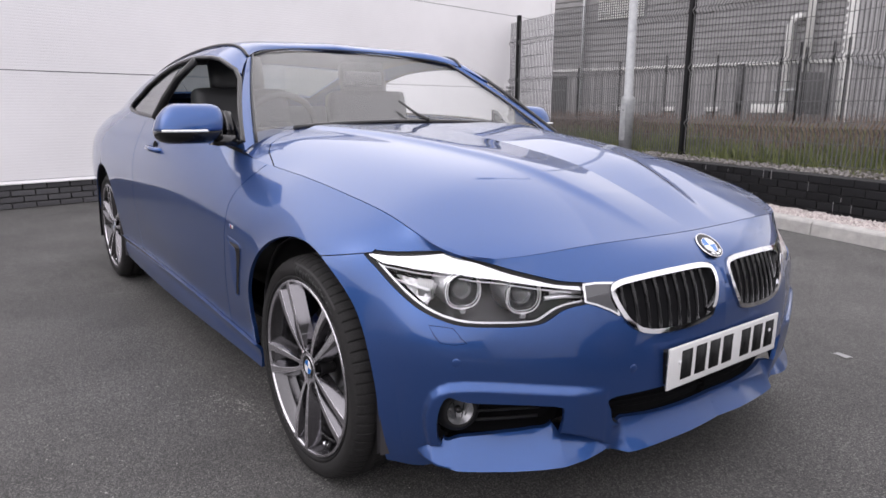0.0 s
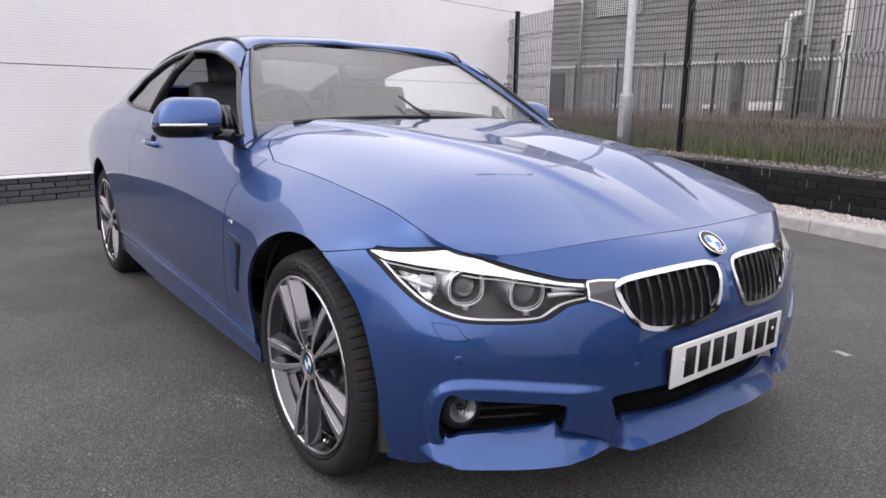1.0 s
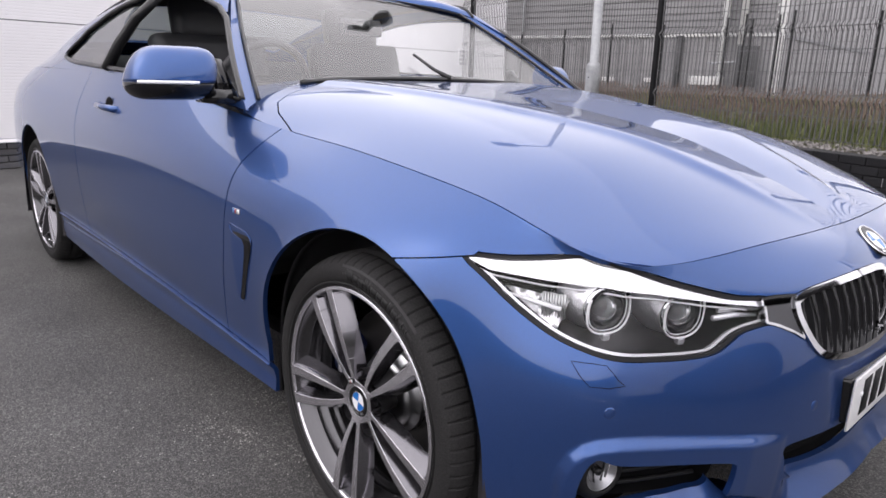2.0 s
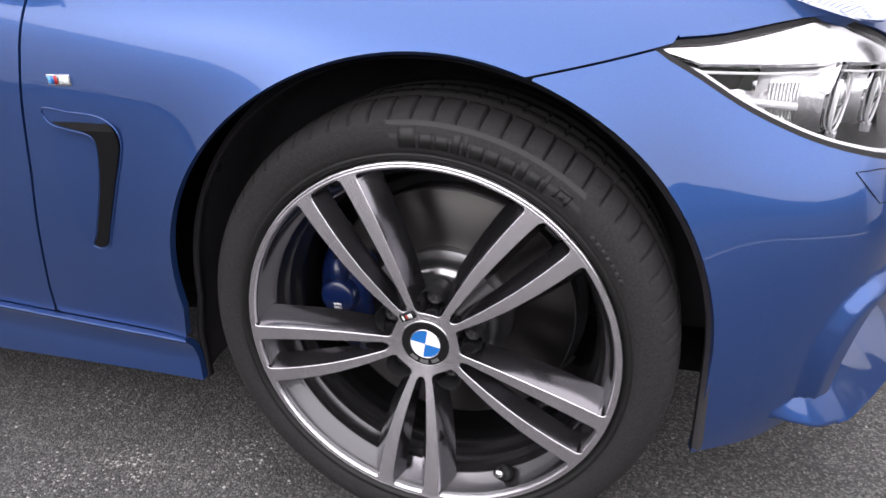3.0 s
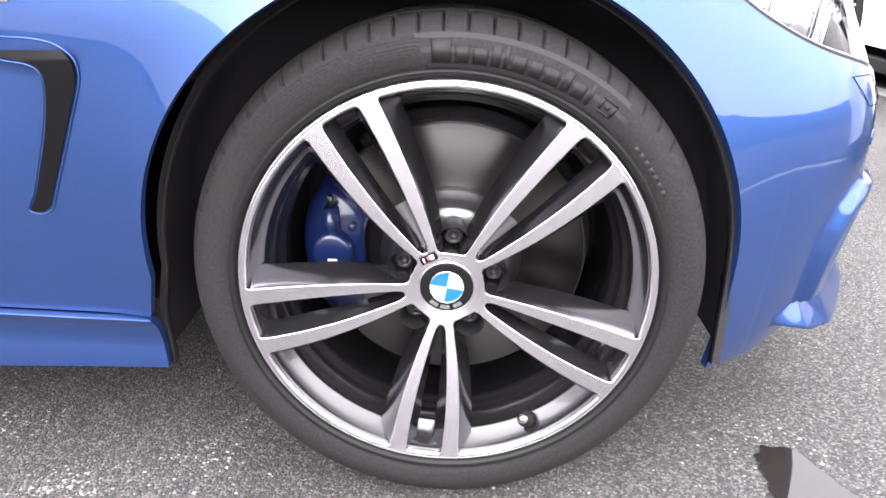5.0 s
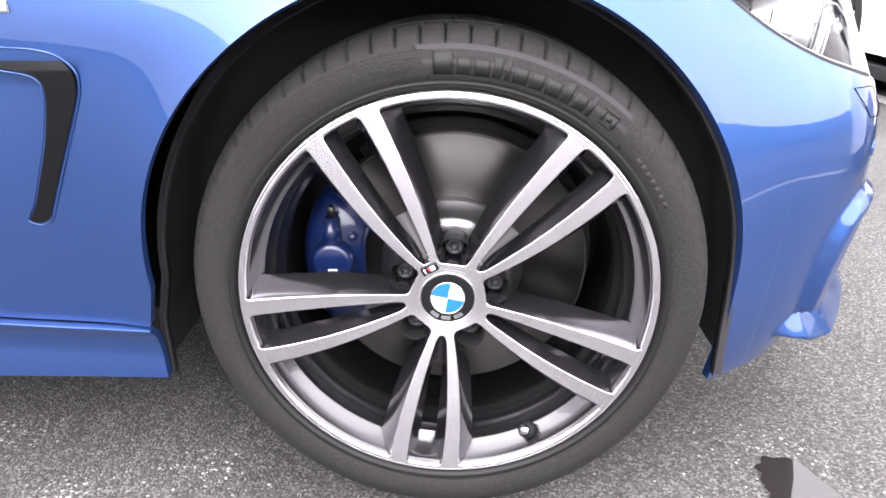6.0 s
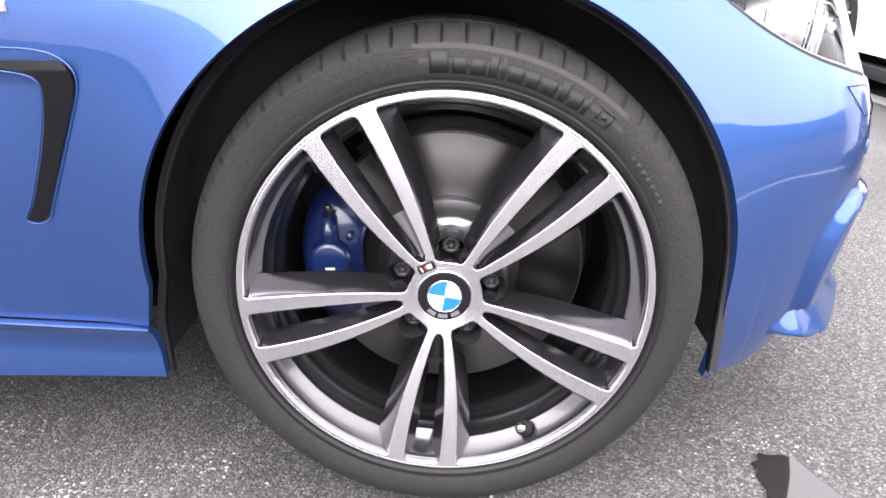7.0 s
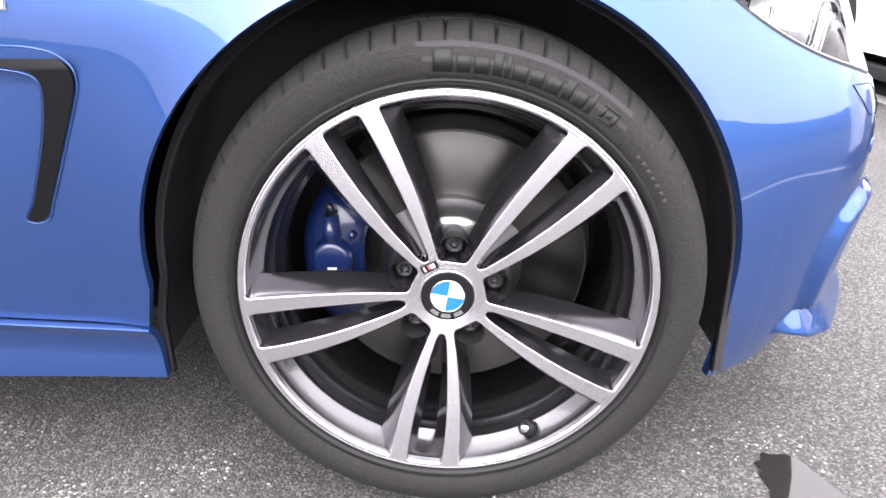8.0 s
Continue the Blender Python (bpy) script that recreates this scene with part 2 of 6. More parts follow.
def both(bm):
    """The mesh and its mirror image across the car's middle, joined."""
    twin = bm.copy()
    mirror(twin)
    me = bpy.data.meshes.new("half")
    twin.to_mesh(me)
    bm.from_mesh(me)
    twin.free()
    bpy.data.meshes.remove(me)
    bmesh.ops.remove_doubles(bm, verts=[w for w in bm.verts if abs(w.co.y) < 0.002], dist=0.004)
    return bm


def turned(profile, steps=96, a0=0.0, a1=360.0, wave=None):
    """A profile of (radius, depth) turned about the wheel's axis (local y, outwards is -y). wave(angle index, profile index) shifts the radius."""
    bm = bmesh.new()
    full = abs(a1 - a0) > 359.9
    rings = []
    for k in range(steps if full else steps + 1):
        a = radians(a0 + (a1 - a0) * k / steps)
        rings.append([bm.verts.new(((r + (wave(k, i) if wave else 0)) * math.cos(a), d, (r + (wave(k, i) if wave else 0)) * math.sin(a))) for i, (r, d) in enumerate(profile)])
    for k in range(steps):
        p, q = rings[k], rings[(k + 1) % len(rings)]
        for i in range(len(profile) - 1):
            bm.faces.new((p[i], q[i], q[i + 1], p[i + 1]))
    return bm


def box(bm, size, m=None, bevel=0.0):
    """A box of that size, bevelled, put into bm at the pose m."""
    t = bmesh.new()
    bmesh.ops.create_cube(t, size=1.0)
    bmesh.ops.scale(t, vec=size, verts=t.verts)
    if bevel:
        bmesh.ops.bevel(t, geom=t.edges[:], offset=bevel, segments=2, affect="EDGES", profile=0.7)
    if m is not None:
        bmesh.ops.transform(t, matrix=m, verts=t.verts)
    me = bpy.data.meshes.new("box")
    t.to_mesh(me)
    bm.from_mesh(me)
    t.free()
    bpy.data.meshes.remove(me)
    return bm


def tube(points, radius, sides=8, closed=False, bm=None):
    """A round bar along points; radius may be one number or one for each point."""
    bm = bm or bmesh.new()
    pts = [Vector(p) for p in points]
    n = len(pts)
    rings = []
    up = Vector((0.13, 0.31, 0.94))
    for i, p in enumerate(pts):
        a = pts[(i - 1) % n] if closed or i > 0 else p
        b = pts[(i + 1) % n] if closed or i < n - 1 else p
        d = (b - a).normalized()
        s = d.cross(up).normalized()
        w = s.cross(d)
        r = radius[i] if isinstance(radius, (list, tuple)) else radius
        rings.append([bm.verts.new(p + (s * math.cos(2 * math.pi * k / sides) + w * math.sin(2 * math.pi * k / sides)) * r) for k in range(sides)])
    for i in range(n if closed else n - 1):
        p, q = rings[i], rings[(i + 1) % n]
        for k in range(sides):
            bm.faces.new((p[k], p[(k + 1) % sides], q[(k + 1) % sides], q[k]))
    if not closed:
        bm.faces.new(rings[0][::-1])
        bm.faces.new(rings[-1])
    return bm


def slab(outline, d0, d1, axis="y"):
    """A flat plate with that outline (pairs), between d0 and d1 along the axis."""
    bm = bmesh.new()

    def at(p, d):
        return (p[0], d, p[1]) if axis == "y" else ((d, p[0], p[1]) if axis == "x" else (p[0], p[1], d))
    front = [bm.verts.new(at(p, d0)) for p in outline]
    back = [bm.verts.new(at(p, d1)) for p in outline]
    bm.faces.new(front)
    bm.faces.new(back[::-1])
    n = len(outline)
    for i in range(n):
        bm.faces.new((front[(i + 1) % n], front[i], back[i], back[(i + 1) % n]))
    bmesh.ops.recalc_face_normals(bm, faces=bm.faces)
    return bm
# ---------------------------------------------------------------- ground and setting
def ground_sheet():
    bm = bmesh.new()
    n = 24
    xs = [-400, -120, -40, -14] + [-8 + 16 * i / n for i in range(n + 1)] + [14, 40, 120, 400]
    vs = [[bm.verts.new((x, y, 0)) for x in xs] for y in xs]
    for j in range(len(xs) - 1):
        for i in range(len(xs) - 1):
            bm.faces.new((vs[j][i], vs[j][i + 1], vs[j + 1][i + 1], vs[j + 1][i]))
    return bm


ground = tagged(part("ground", ground_sheet(), ASPHALT), "dark grey weathered asphalt of a car park", "ground", kind="structure")

# ---------------------------------------------------------------- the car: forms
# control rows of the right flank, from the rear corner round to the middle of the nose: (x, half width, height)
FLANK_BOTTOM = [(-3.6, .74, .24), (-3.2, .80, .24), (-2.8, .825, .22), (-2.1, .845, .20), (-1.3, .862, .20), (-.55, .863, .205), (-.2, .865, .20),
                (.12, .862, .19), (.315, .830, .18), (.445, .755, .17), (.545, .615, .165), (.65, .42, .16), (.70, .2, .155), (.705, 0, .155)]
FLANK_CREASE = [(-3.6, .77, .35), (-3.2, .825, .34), (-2.8, .85, .34), (-2.1, .855, .34), (-1.3, .872, .325), (-.55, .872, .292), (-.2, .875, .29),
                (.12, .872, .29), (.328, .846, .28), (.475, .780, .28), (.568, .645, .28), (.675, .42, .28), (.735, .2, .28), (.74, 0, .28)]
FLANK_LOW = [(-3.65, .78, .50), (-3.25, .835, .50), (-2.8, .868, .50), (-2.1, .872, .48), (-1.3, .898, .47), (-.55, .899, .45), (-.2, .902, .45),
             (.12, .888, .45), (.33, .858, .44), (.492, .795, .44), (.583, .658, .44), (.685, .42, .43), (.728, .2, .43), (.735, 0, .43)]
FLANK_MID = [(-3.7, .76, .68), (-3.3, .835, .68), (-2.8, .868, .66), (-2.1, .883, .64), (-1.3, .905, .63), (-.55, .911, .60), (-.2, .910, .585),
             (.12, .893, .585), (.32, .845, .57), (.481, .783, .565), (.569, .652, .555), (.668, .42, .55), (.715, .2, .56), (.728, 0, .565)]
FLANK_SHOULDER = [(-3.7, .72, .86), (-3.3, .80, .86), (-2.8, .848, .84), (-2.1, .868, .82), (-1.3, .893, .80), (-.55, .892, .755), (-.2, .880, .73),
                  (.12, .865, .705), (.29, .815, .687), (.44, .725, .672), (.535, .62, .66), (.632, .42, .645), (.672, .2, .67), (.675, 0, .675)]
FLANK_TOP = [(-3.7, .64, .96), (-3.3, .70, .98), (-2.8, .755, .985), (-2.1, .79, .982), (-1.3, .825, .965), (-.55, .778, .872), (-.2, .767, .842),
             (.12, .755, .804), (.28, .745, .773), (.41, .725, .731), (.512, .632, .704), (.580, .42, .718), (.603, .2, .720), (.61, 0, .719)]


def right(row):
    return [(x, -w, z) for x, w, z in row]


FLANK = Sheet([right(r) for r in (FLANK_BOTTOM, FLANK_CREASE, FLANK_LOW, FLANK_MID, FLANK_SHOULDER, FLANK_TOP)], 900, 120)

# hood: rows from the cowl to the front seam, from the edge to the middle
HOOD = Sheet([right(r) for r in (
    [(-.80, .765, .935), (-.86, .55, .968), (-.90, .28, .985), (-.91, 0, .988)],
    [(-.55, .778, .872), (-.55, .56, .948), (-.55, .28, .968), (-.55, 0, .966)],
    [(-.2, .767, .842), (-.2, .54, .915), (-.2, .26, .935), (-.2, 0, .93)],
    [(.12, .755, .804), (.12, .52, .868), (.12, .25, .888), (.12, 0, .882)],
    [(.28, .745, .773), (.29, .50, .825), (.29, .24, .845), (.29, 0, .838)],
    [(.41, .725, .731), (.44, .47, .768), (.45, .22, .785), (.45, 0, .781)],
    [(.512, .632, .704), (.580, .42, .718), (.603, .2, .720), (.61, 0, .719)])], 120, 240)

TOP = FLANK.grid[-1]


def weld():
    """Moves the bonnet's outer and front edges onto the upper edge of flank and nose."""
    g = HOOD.grid
    fall_u = np.clip(1 - np.linspace(0, 1, g.shape[1]) / .25, 0, 1)[None, :, None] ** 2
    fall_v = np.clip(1 - np.linspace(1, 0, g.shape[0]) / .12, 0, 1)[:, None, None] ** 2
    side = g[:, :1].copy()
    own = side[:, 0, 0] > -.55
    side[own, 0, 1] = np.interp(side[own, 0, 0], TOP[:, 0], TOP[:, 1])
    side[own, 0, 2] = np.interp(side[own, 0, 0], TOP[:, 0], TOP[:, 2])
    front = g[-1:].copy()
    front[0, :, 0] = np.interp(front[0, :, 1], TOP[500:, 1], TOP[500:, 0])
    front[0, :, 2] = np.interp(front[0, :, 1], TOP[500:, 1], TOP[500:, 2])
    g += (front - g[-1:]) * fall_v
    g += (side - g[:, :1]) * fall_u * np.clip((1 - np.linspace(0, 1, g.shape[0])) / .1, 0, 1)[:, None, None]


weld()

# roof and glass house: rows along the car, from the belt over the roof edge to the middle
CABIN = Sheet([right(r) for r in (
    [(-3.55, .66, .97), (-3.55, .62, 1.0), (-3.55, .5, 1.05), (-3.55, .25, 1.06), (-3.55, 0, 1.065)],
    [(-3.1, .73, .985), (-3.05, .66, 1.045), (-3.05, .58, 1.10), (-3.05, .3, 1.12), (-3.05, 0, 1.125)],
    [(-2.6, .77, .985), (-2.55, .70, 1.09), (-2.5, .60, 1.205), (-2.5, .3, 1.24), (-2.5, 0, 1.25)],
    [(-2.1, .79, .982), (-2.05, .72, 1.12), (-2.0, .60, 1.275), (-2.0, .3, 1.325), (-2.0, 0, 1.335)],
    [(-1.6, .822, .98), (-1.55, .745, 1.15), (-1.55, .59, 1.305), (-1.6, .3, 1.355), (-1.62, 0, 1.367)],
    [(-1.1, .825, .95), (-1.15, .74, 1.13), (-1.25, .575, 1.295), (-1.40, .3, 1.335), (-1.44, 0, 1.345)],
    [(-.62, .79, .90), (-.82, .725, 1.04), (-1.14, .565, 1.245), (-1.36, .3, 1.305), (-1.42, 0, 1.318)])], 160, 240)
WINDSCREEN = Sheet([right(r) for r in (
    [(-.62, .79, .90), (-.74, .60, .955), (-.82, .3, .975), (-.85, 0, .98)],
    [(-.88, .695, 1.075), (-1.0, .52, 1.125), (-1.09, .27, 1.15), (-1.12, 0, 1.158)],
    [(-1.14, .565, 1.245), (-1.28, .43, 1.285), (-1.38, .22, 1.312), (-1.42, 0, 1.318)])], 80, 60)

# outlines, as distances in the side view (x, z) or the front view (y, z)
ARCH = (-0.006, 0.346, 0.3535)
REAR_ARCH = (-2.81, 0.345, 0.362)


def ring_gap(p, c):
    return np.hypot(p[..., 0] - c[0], p[..., 2] - c[1]) - c[2]


def arch_gap(p):
    """Distance outside the front wheel opening: round above the axle, nearly upright below it."""
    dx, dz = p[..., 0] - ARCH[0], p[..., 2] - ARCH[1]
    wide = np.where(dx < 0, .017, .0) * np.clip(-dz / .06, 0, 1)
    return np.hypot(dx, np.where(dz < 0, .4 * dz, dz)) - ARCH[2] - wide


def arches(p):
    """Distance outside both wheel openings."""
    return np.minimum(arch_gap(p), ring_gap(p, REAR_ARCH))


def polygon_gap(a, b, outline):
    """Signed distance of the points (a, b) to a closed outline: positive outside."""
    best = np.full(np.shape(a), 1e9)
    inside = np.zeros(np.shape(a), bool)
    n = len(outline)
    for i in range(n):
        (x0, y0), (x1, y1) = outline[i], outline[(i + 1) % n]
        dx, dy = x1 - x0, y1 - y0
        t = np.clip(((a - x0) * dx + (b - y0) * dy) / (dx * dx + dy * dy), 0, 1)
        best = np.minimum(best, np.hypot(a - x0 - t * dx, b - y0 - t * dy))
        inside ^= ((y0 > b) != (y1 > b)) & (a < (x1 - x0) * (b - y0) / (y1 - y0 + 1e-12) + x0)
    return np.where(inside, -best, best)


def rounded(outline, steps=8):
    """The outline as a closed smooth curve through its points."""
    pts = np.array(list(outline) + [outline[0]], float)
    n = len(outline)
    d = np.roll(pts[:-1], -1, 0) - np.roll(pts[:-1], 1, 0)
    out = []
    for i in range(n):
        p0, p1, m0, m1 = pts[i], pts[i + 1], d[i] * 0.5, d[(i + 1) % n] * 0.5
        for s in np.linspace(0, 1, steps, endpoint=False):
            out.append(tuple((2 * s ** 3 - 3 * s ** 2 + 1) * p0 + (s ** 3 - 2 * s ** 2 + s) * m0 + (-2 * s ** 3 + 3 * s ** 2) * p1 + (s ** 3 - s ** 2) * m1))
    return out


def door_line(z):
    """x of the gap between front wing and door at the height z."""
    return np.interp(z, [.28, .35, .54, .69, .78, .89, 1.0], [-.622, -.606, -.545, -.509, -.494, -.458, -.40])


def sill_top(x):
    """Height of the gap between the sill and the panels over it."""
    return np.interp(x, [-2.4, -1.4, -1.0, -.55, -.36], [.330, .332, .322, .297, .287])


def bumper_line(p):
    """Distance in front of the gap between front wing and bumper."""
    return (p[..., 2] - 0.668) - (p[..., 0] - 0.10) * 0.19


G = 0.0022  # half the gap between two panels


def wing_keep(p):
    x, z = p[..., 0], p[..., 2]
    return np.minimum.reduce([arches(p), x - door_line(z) - G, z - sill_top(x), np.where(x < 0.02, 1.0, np.maximum(0.02 + 0.0 * x - x, bumper_line(p) - .0013)), .27 - x + 0.6 * (z - .70)])


HEADLAMP = rounded([(.251, .703), (.327, .708), (.43, .7185), (.483, .7035), (.508, .6945), (.541, .678), (.574, .662), (.602, .649), (.626, .643), (.642, .632), (.648, .612), (.647, .597), (.640, .594), (.631, .591), (.623, .586), (.618, .576), (.614, .567), (.609, .560), (.600, .556), (.584, .555), (.564, .557), (.53, .563), (.492, .575), (.425, .597), (.36, .628), (.302, .665)], 4)


def lamp_gap(p):
    return polygon_gap(p[..., 0], p[..., 2], HEADLAMP)


KIDNEY = rounded([(-.388, .615), (-.375, .637), (-.318, .648), (-.193, .656), (-.070, .655), (-.032, .640), (-.028, .60), (-.050, .545), (-.085, .513), (-.205, .503), (-.303, .511), (-.352, .537), (-.380, .58)], 5)
CHROME_WING = [(-.452, .641), (-.42, .643), (-.37, .640), (-.375, .56), (-.40, .575), (-.43, .589), (-.458, .598)]
# these two are drawn on the rolled-out corner: (0.014 per degree round the nose, height)
FOG = rounded([(0.903, 0.404), (0.8652, 0.392), (0.756, 0.376), (0.6664, 0.362), (0.6524, 0.345), (0.6600, 0.296), (0.676, 0.2810), (0.714, 0.2760), (0.784, 0.2725), (0.880, 0.2750), (0.9240, 0.2755), (0.9240, 0.347)], 5)
MOUTH = rounded([(-.402, .360), (-.31, .366), (-.15, .368), (0, .369), (.15, .368), (.31, .366), (.402, .360), (.398, .33), (.378, .288), (.30, .279), (.15, .277), (0, .277), (-.15, .277), (-.30, .279), (-.378, .288), (-.398, .33)], 4)
INSERT = [(0.952, 0.1), (0.9604, 0.25), (0.9650, 0.315), (0.9630, 0.348), (0.9560, 0.380), (0.9430, 0.407), (0.9240, 0.426), (0.9000, 0.437), (0.8700, 0.4395), (0.8350, 0.4365), (0.7500, 0.4240), (0.6524, 0.41), (0.511, 0.393), (0.511, 0.1)]


def ramp(d, width):
    """0 outside, 1 deeper than width inside an outline whose signed distance is d (positive outside)."""
    t = np.clip(-d / width, 0, 1)
    return t * t * (3 - 2 * t)


def bearing(p):
    """Degrees round the nose: 0 straight ahead, 90 to the side."""
    return np.degrees(np.arctan2(-p[..., 1], p[..., 0] - .15))


# the side blades under the fog lamps, by degrees round the nose: back and tip of the shelf, and how far the tip stands out
BLADE_END = 70.2
BLADE_A = [36.5, 38.5, 42, 46.7, 51, 56, 64, 67.5, 70.2]
BLADE_TOP = [.230, .246, .268, .290, .282, .279, .282, .270, .246]
BLADE_BACK = [.0, -.008, -.024, -.037, -.040, -.038, -.024, -.008, .0]
BLADE_TIP = [.224, .222, .219, .217, .220, .223, .230, .234, .238]
BLADE_OUT = [.004, .014, .030, .045, .050, .050, .045, .030, .002]


def nose_relief(p):
    """The raised lower insert of the bumper with its brow, the side blades and the middle lip."""
    y, z, a = p[..., 1], p[..., 2], bearing(p)
    front = np.clip((p[..., 0] - .33) / .05, 0, 1)
    raised = .016 * ramp(polygon_gap(.014 * a, z, INSERT), .021) * np.clip((a - 36.5) / 8, 0, 1)
    shelf, tip = np.interp(a, BLADE_A, BLADE_TOP), np.interp(a, BLADE_A, BLADE_TIP)
    back, out = np.interp(a, BLADE_A, BLADE_BACK), np.interp(a, BLADE_A, BLADE_OUT)
    down = np.clip((shelf - z) / (shelf - tip), 0, 1.02)
    under = np.where(a > 65, np.clip(1 - (tip - .001 - z) / .010, 0, 1), 1)
    blade = (back + (out - back) * down) * (z < shelf) * (a < BLADE_END) * under
    raised = raised * np.where((z < shelf) & (a < BLADE_END), 0, 1)
    lip = (-.034 + .054 * np.clip((.284 - z) / .070, 0, 1) ** 1.7) * (z < .284) * ramp(a - 36.3, 5.0)
    flare = .006 * np.clip(1 - np.abs(arch_gap(p)) / .095, 0, 1) ** 3 * (p[..., 0] < .4)
    return front * (raised + np.where(a > 36, blade, lip)) + flare


def nose_keep(p):
    x, y, z = p[..., 0], p[..., 1], p[..., 2]
    own = np.where(x < 0.02, -1.0, np.where(y > -.85 + 0 * y, 1.0, 1.0))
    seam = np.where(x < .27 + 0.6 * (z - .70), -(bumper_line(p)) - .0013, 1.0)
    front = np.minimum.reduce([polygon_gap(y, z, KIDNEY), polygon_gap(.014 * bearing(p), z, FOG), polygon_gap(y, z, MOUTH)])
    a = np.clip(bearing(p), 0, 90)
    low = z - np.where(a > 65, np.interp(a, [65, 66.5, 68, 70, 72, 90], [.228, .218, .203, .191, .185, .184]), np.where(a > 36.5, np.interp(a, BLADE_A, BLADE_TIP), np.interp(a, [0, 20, 32, 36.5], [.222, .219, .213, .218])))
    return np.minimum.reduce([arch_gap(p), own, seam, low, np.where(y < -.40, lamp_gap(p), 1.0), np.where(x > .3, front, 1.0), np.where((x > .5) & (y > -.5), polygon_gap(y, z, CHROME_WING), 1.0)])


def door_keep(p):
    x, z = p[..., 0], p[..., 2]
    return np.minimum.reduce([ring_gap(p, REAR_ARCH), door_line(z) - G - x, x + 1.93 - (z - .6) * .1 - G, z - sill_top(x)])


def quarter_keep(p):
    x, z = p[..., 0], p[..., 2]
    return np.minimum.reduce([ring_gap(p, REAR_ARCH), -1.93 + (z - .6) * .1 - G - x, z - sill_top(x)])


def sill_keep(p):
    x, z = p[..., 0], p[..., 2]
    return np.minimum.reduce([arches(p), x + 2.46, -.30 - x, sill_top(x) - .0025 - z])


VENT = rounded([(-0.489, 0.632), (-0.45, 0.628), (-0.422, 0.626), (-0.398, 0.62), (-0.383, 0.607), (-0.381, 0.59), (-0.387, 0.572), (-0.401, 0.542), (-0.421, 0.501), (-0.442, 0.46), (-0.452, 0.441), (-0.463, 0.434), (-0.473, 0.434), (-0.479, 0.44), (-0.467, 0.458), (-0.454, 0.485), (-0.437, 0.522), (-0.425, 0.556), (-0.419, 0.582), (-0.421, 0.596), (-0.433, 0.603), (-0.455, 0.607), (-0.483, 0.614)], 5)


def wing_relief(p):
    """A rolled edge round the wheel opening and a shallow scoop behind the vent."""
    lipped = .006 * np.clip(1 - np.abs(arch_gap(p)) / .095, 0, 1) ** 3
    scoop = .010 * np.clip((p[..., 0] + .49) / .07, 0, 1) * np.clip((-.375 - p[..., 0] - (.60 - p[..., 2]) * .52) / .02, 0, 1) * np.clip((p[..., 2] - .425) / .03, 0, 1) * np.clip((.615 - p[..., 2]) / .02, 0, 1)
    return lipped - scoop


# a blue two-door coupe
car = empty("car", "metallic blue two-door coupe with polished dual-spoke alloy wheels", "car")
RIGHT = (0, -1, 0)

part("front_wing", cut(FLANK, wing_keep, (4.7, 10), (0.8, 5), 318, 110, outward=RIGHT, relief=wing_relief), PAINT, car)
part("front_wing", mirror(cut(FLANK, wing_keep, (4.7, 10), (0.8, 5), 128, 50, outward=RIGHT)), PAINT, car)
part("door", cut(FLANK, door_keep, (3.1, 5.4), (0.8, 5), 160, 70, outward=RIGHT), PAINT, car, "blue door with the side window lowered")
part("door", mirror(cut(FLANK, door_keep, (3.1, 5.4), (0.8, 5), 80, 40, outward=RIGHT)), PAINT, car)
part("rear_quarter", cut(FLANK, quarter_keep, (0, 3.4), (0, 5), 120, 70, outward=RIGHT), PAINT, car)
part("rear_quarter", mirror(cut(FLANK, quarter_keep, (0, 3.4), (0, 5), 60, 40, outward=RIGHT)), PAINT, car)


def sill_relief(p):
    """A rolled upper edge, a hollow and a lower bulge along the sill."""
    top = sill_top(p[..., 0]) - .0025
    d = top - p[..., 2]
    return .012 * np.clip(1 - d / .022, 0, 1) ** 1.5 - .003 * np.exp(-((d - .042) / .02) ** 2) + .0025 * np.clip((d - .05) / .04, 0, 1)


part("side_sill", cut(FLANK, sill_keep, (2, 6.2), (0, 1.6), 220, 60, outward=RIGHT, relief=sill_relief), PAINT, car)
part("side_sill", mirror(cut(FLANK, sill_keep, (2, 6.2), (0, 1.6), 100, 20, outward=RIGHT)), PAINT, car)
part("front_bumper", both(cut(FLANK, nose_keep, (6.8, 13), (0, 5), 360, 210, outward=(.7, -.7, 0), relief=nose_relief)), PAINT, car)


def hood_relief(p):
    """Two raised creases that run together towards the nose."""
    line = np.interp(p[..., 0], [-.8, .58], [.50, .13])
    d = np.abs(p[..., 1]) - line
    return .010 * np.where(d < 0, np.exp(-(d / .16) ** 2), np.exp(-(d / .035) ** 2)) * np.clip((.60 - p[..., 0]) / .2, 0, 1)


HOOD_CORNER = [(1.0, -.80), (.0, -.80), (-.36, -.79), (-.46, -.757), (-.56, -.728), (-.63, -.690), (-.665, -.63), (-.69, -.55), (-.74, -.35), (-.76, 0), (-.76, .2), (1.0, .2)]


def hood_keep(p):
    """Distance inside the bonnet's outline, which turns in before the windscreen."""
    return -polygon_gap(p[..., 0], p[..., 1], HOOD_CORNER) - .0012


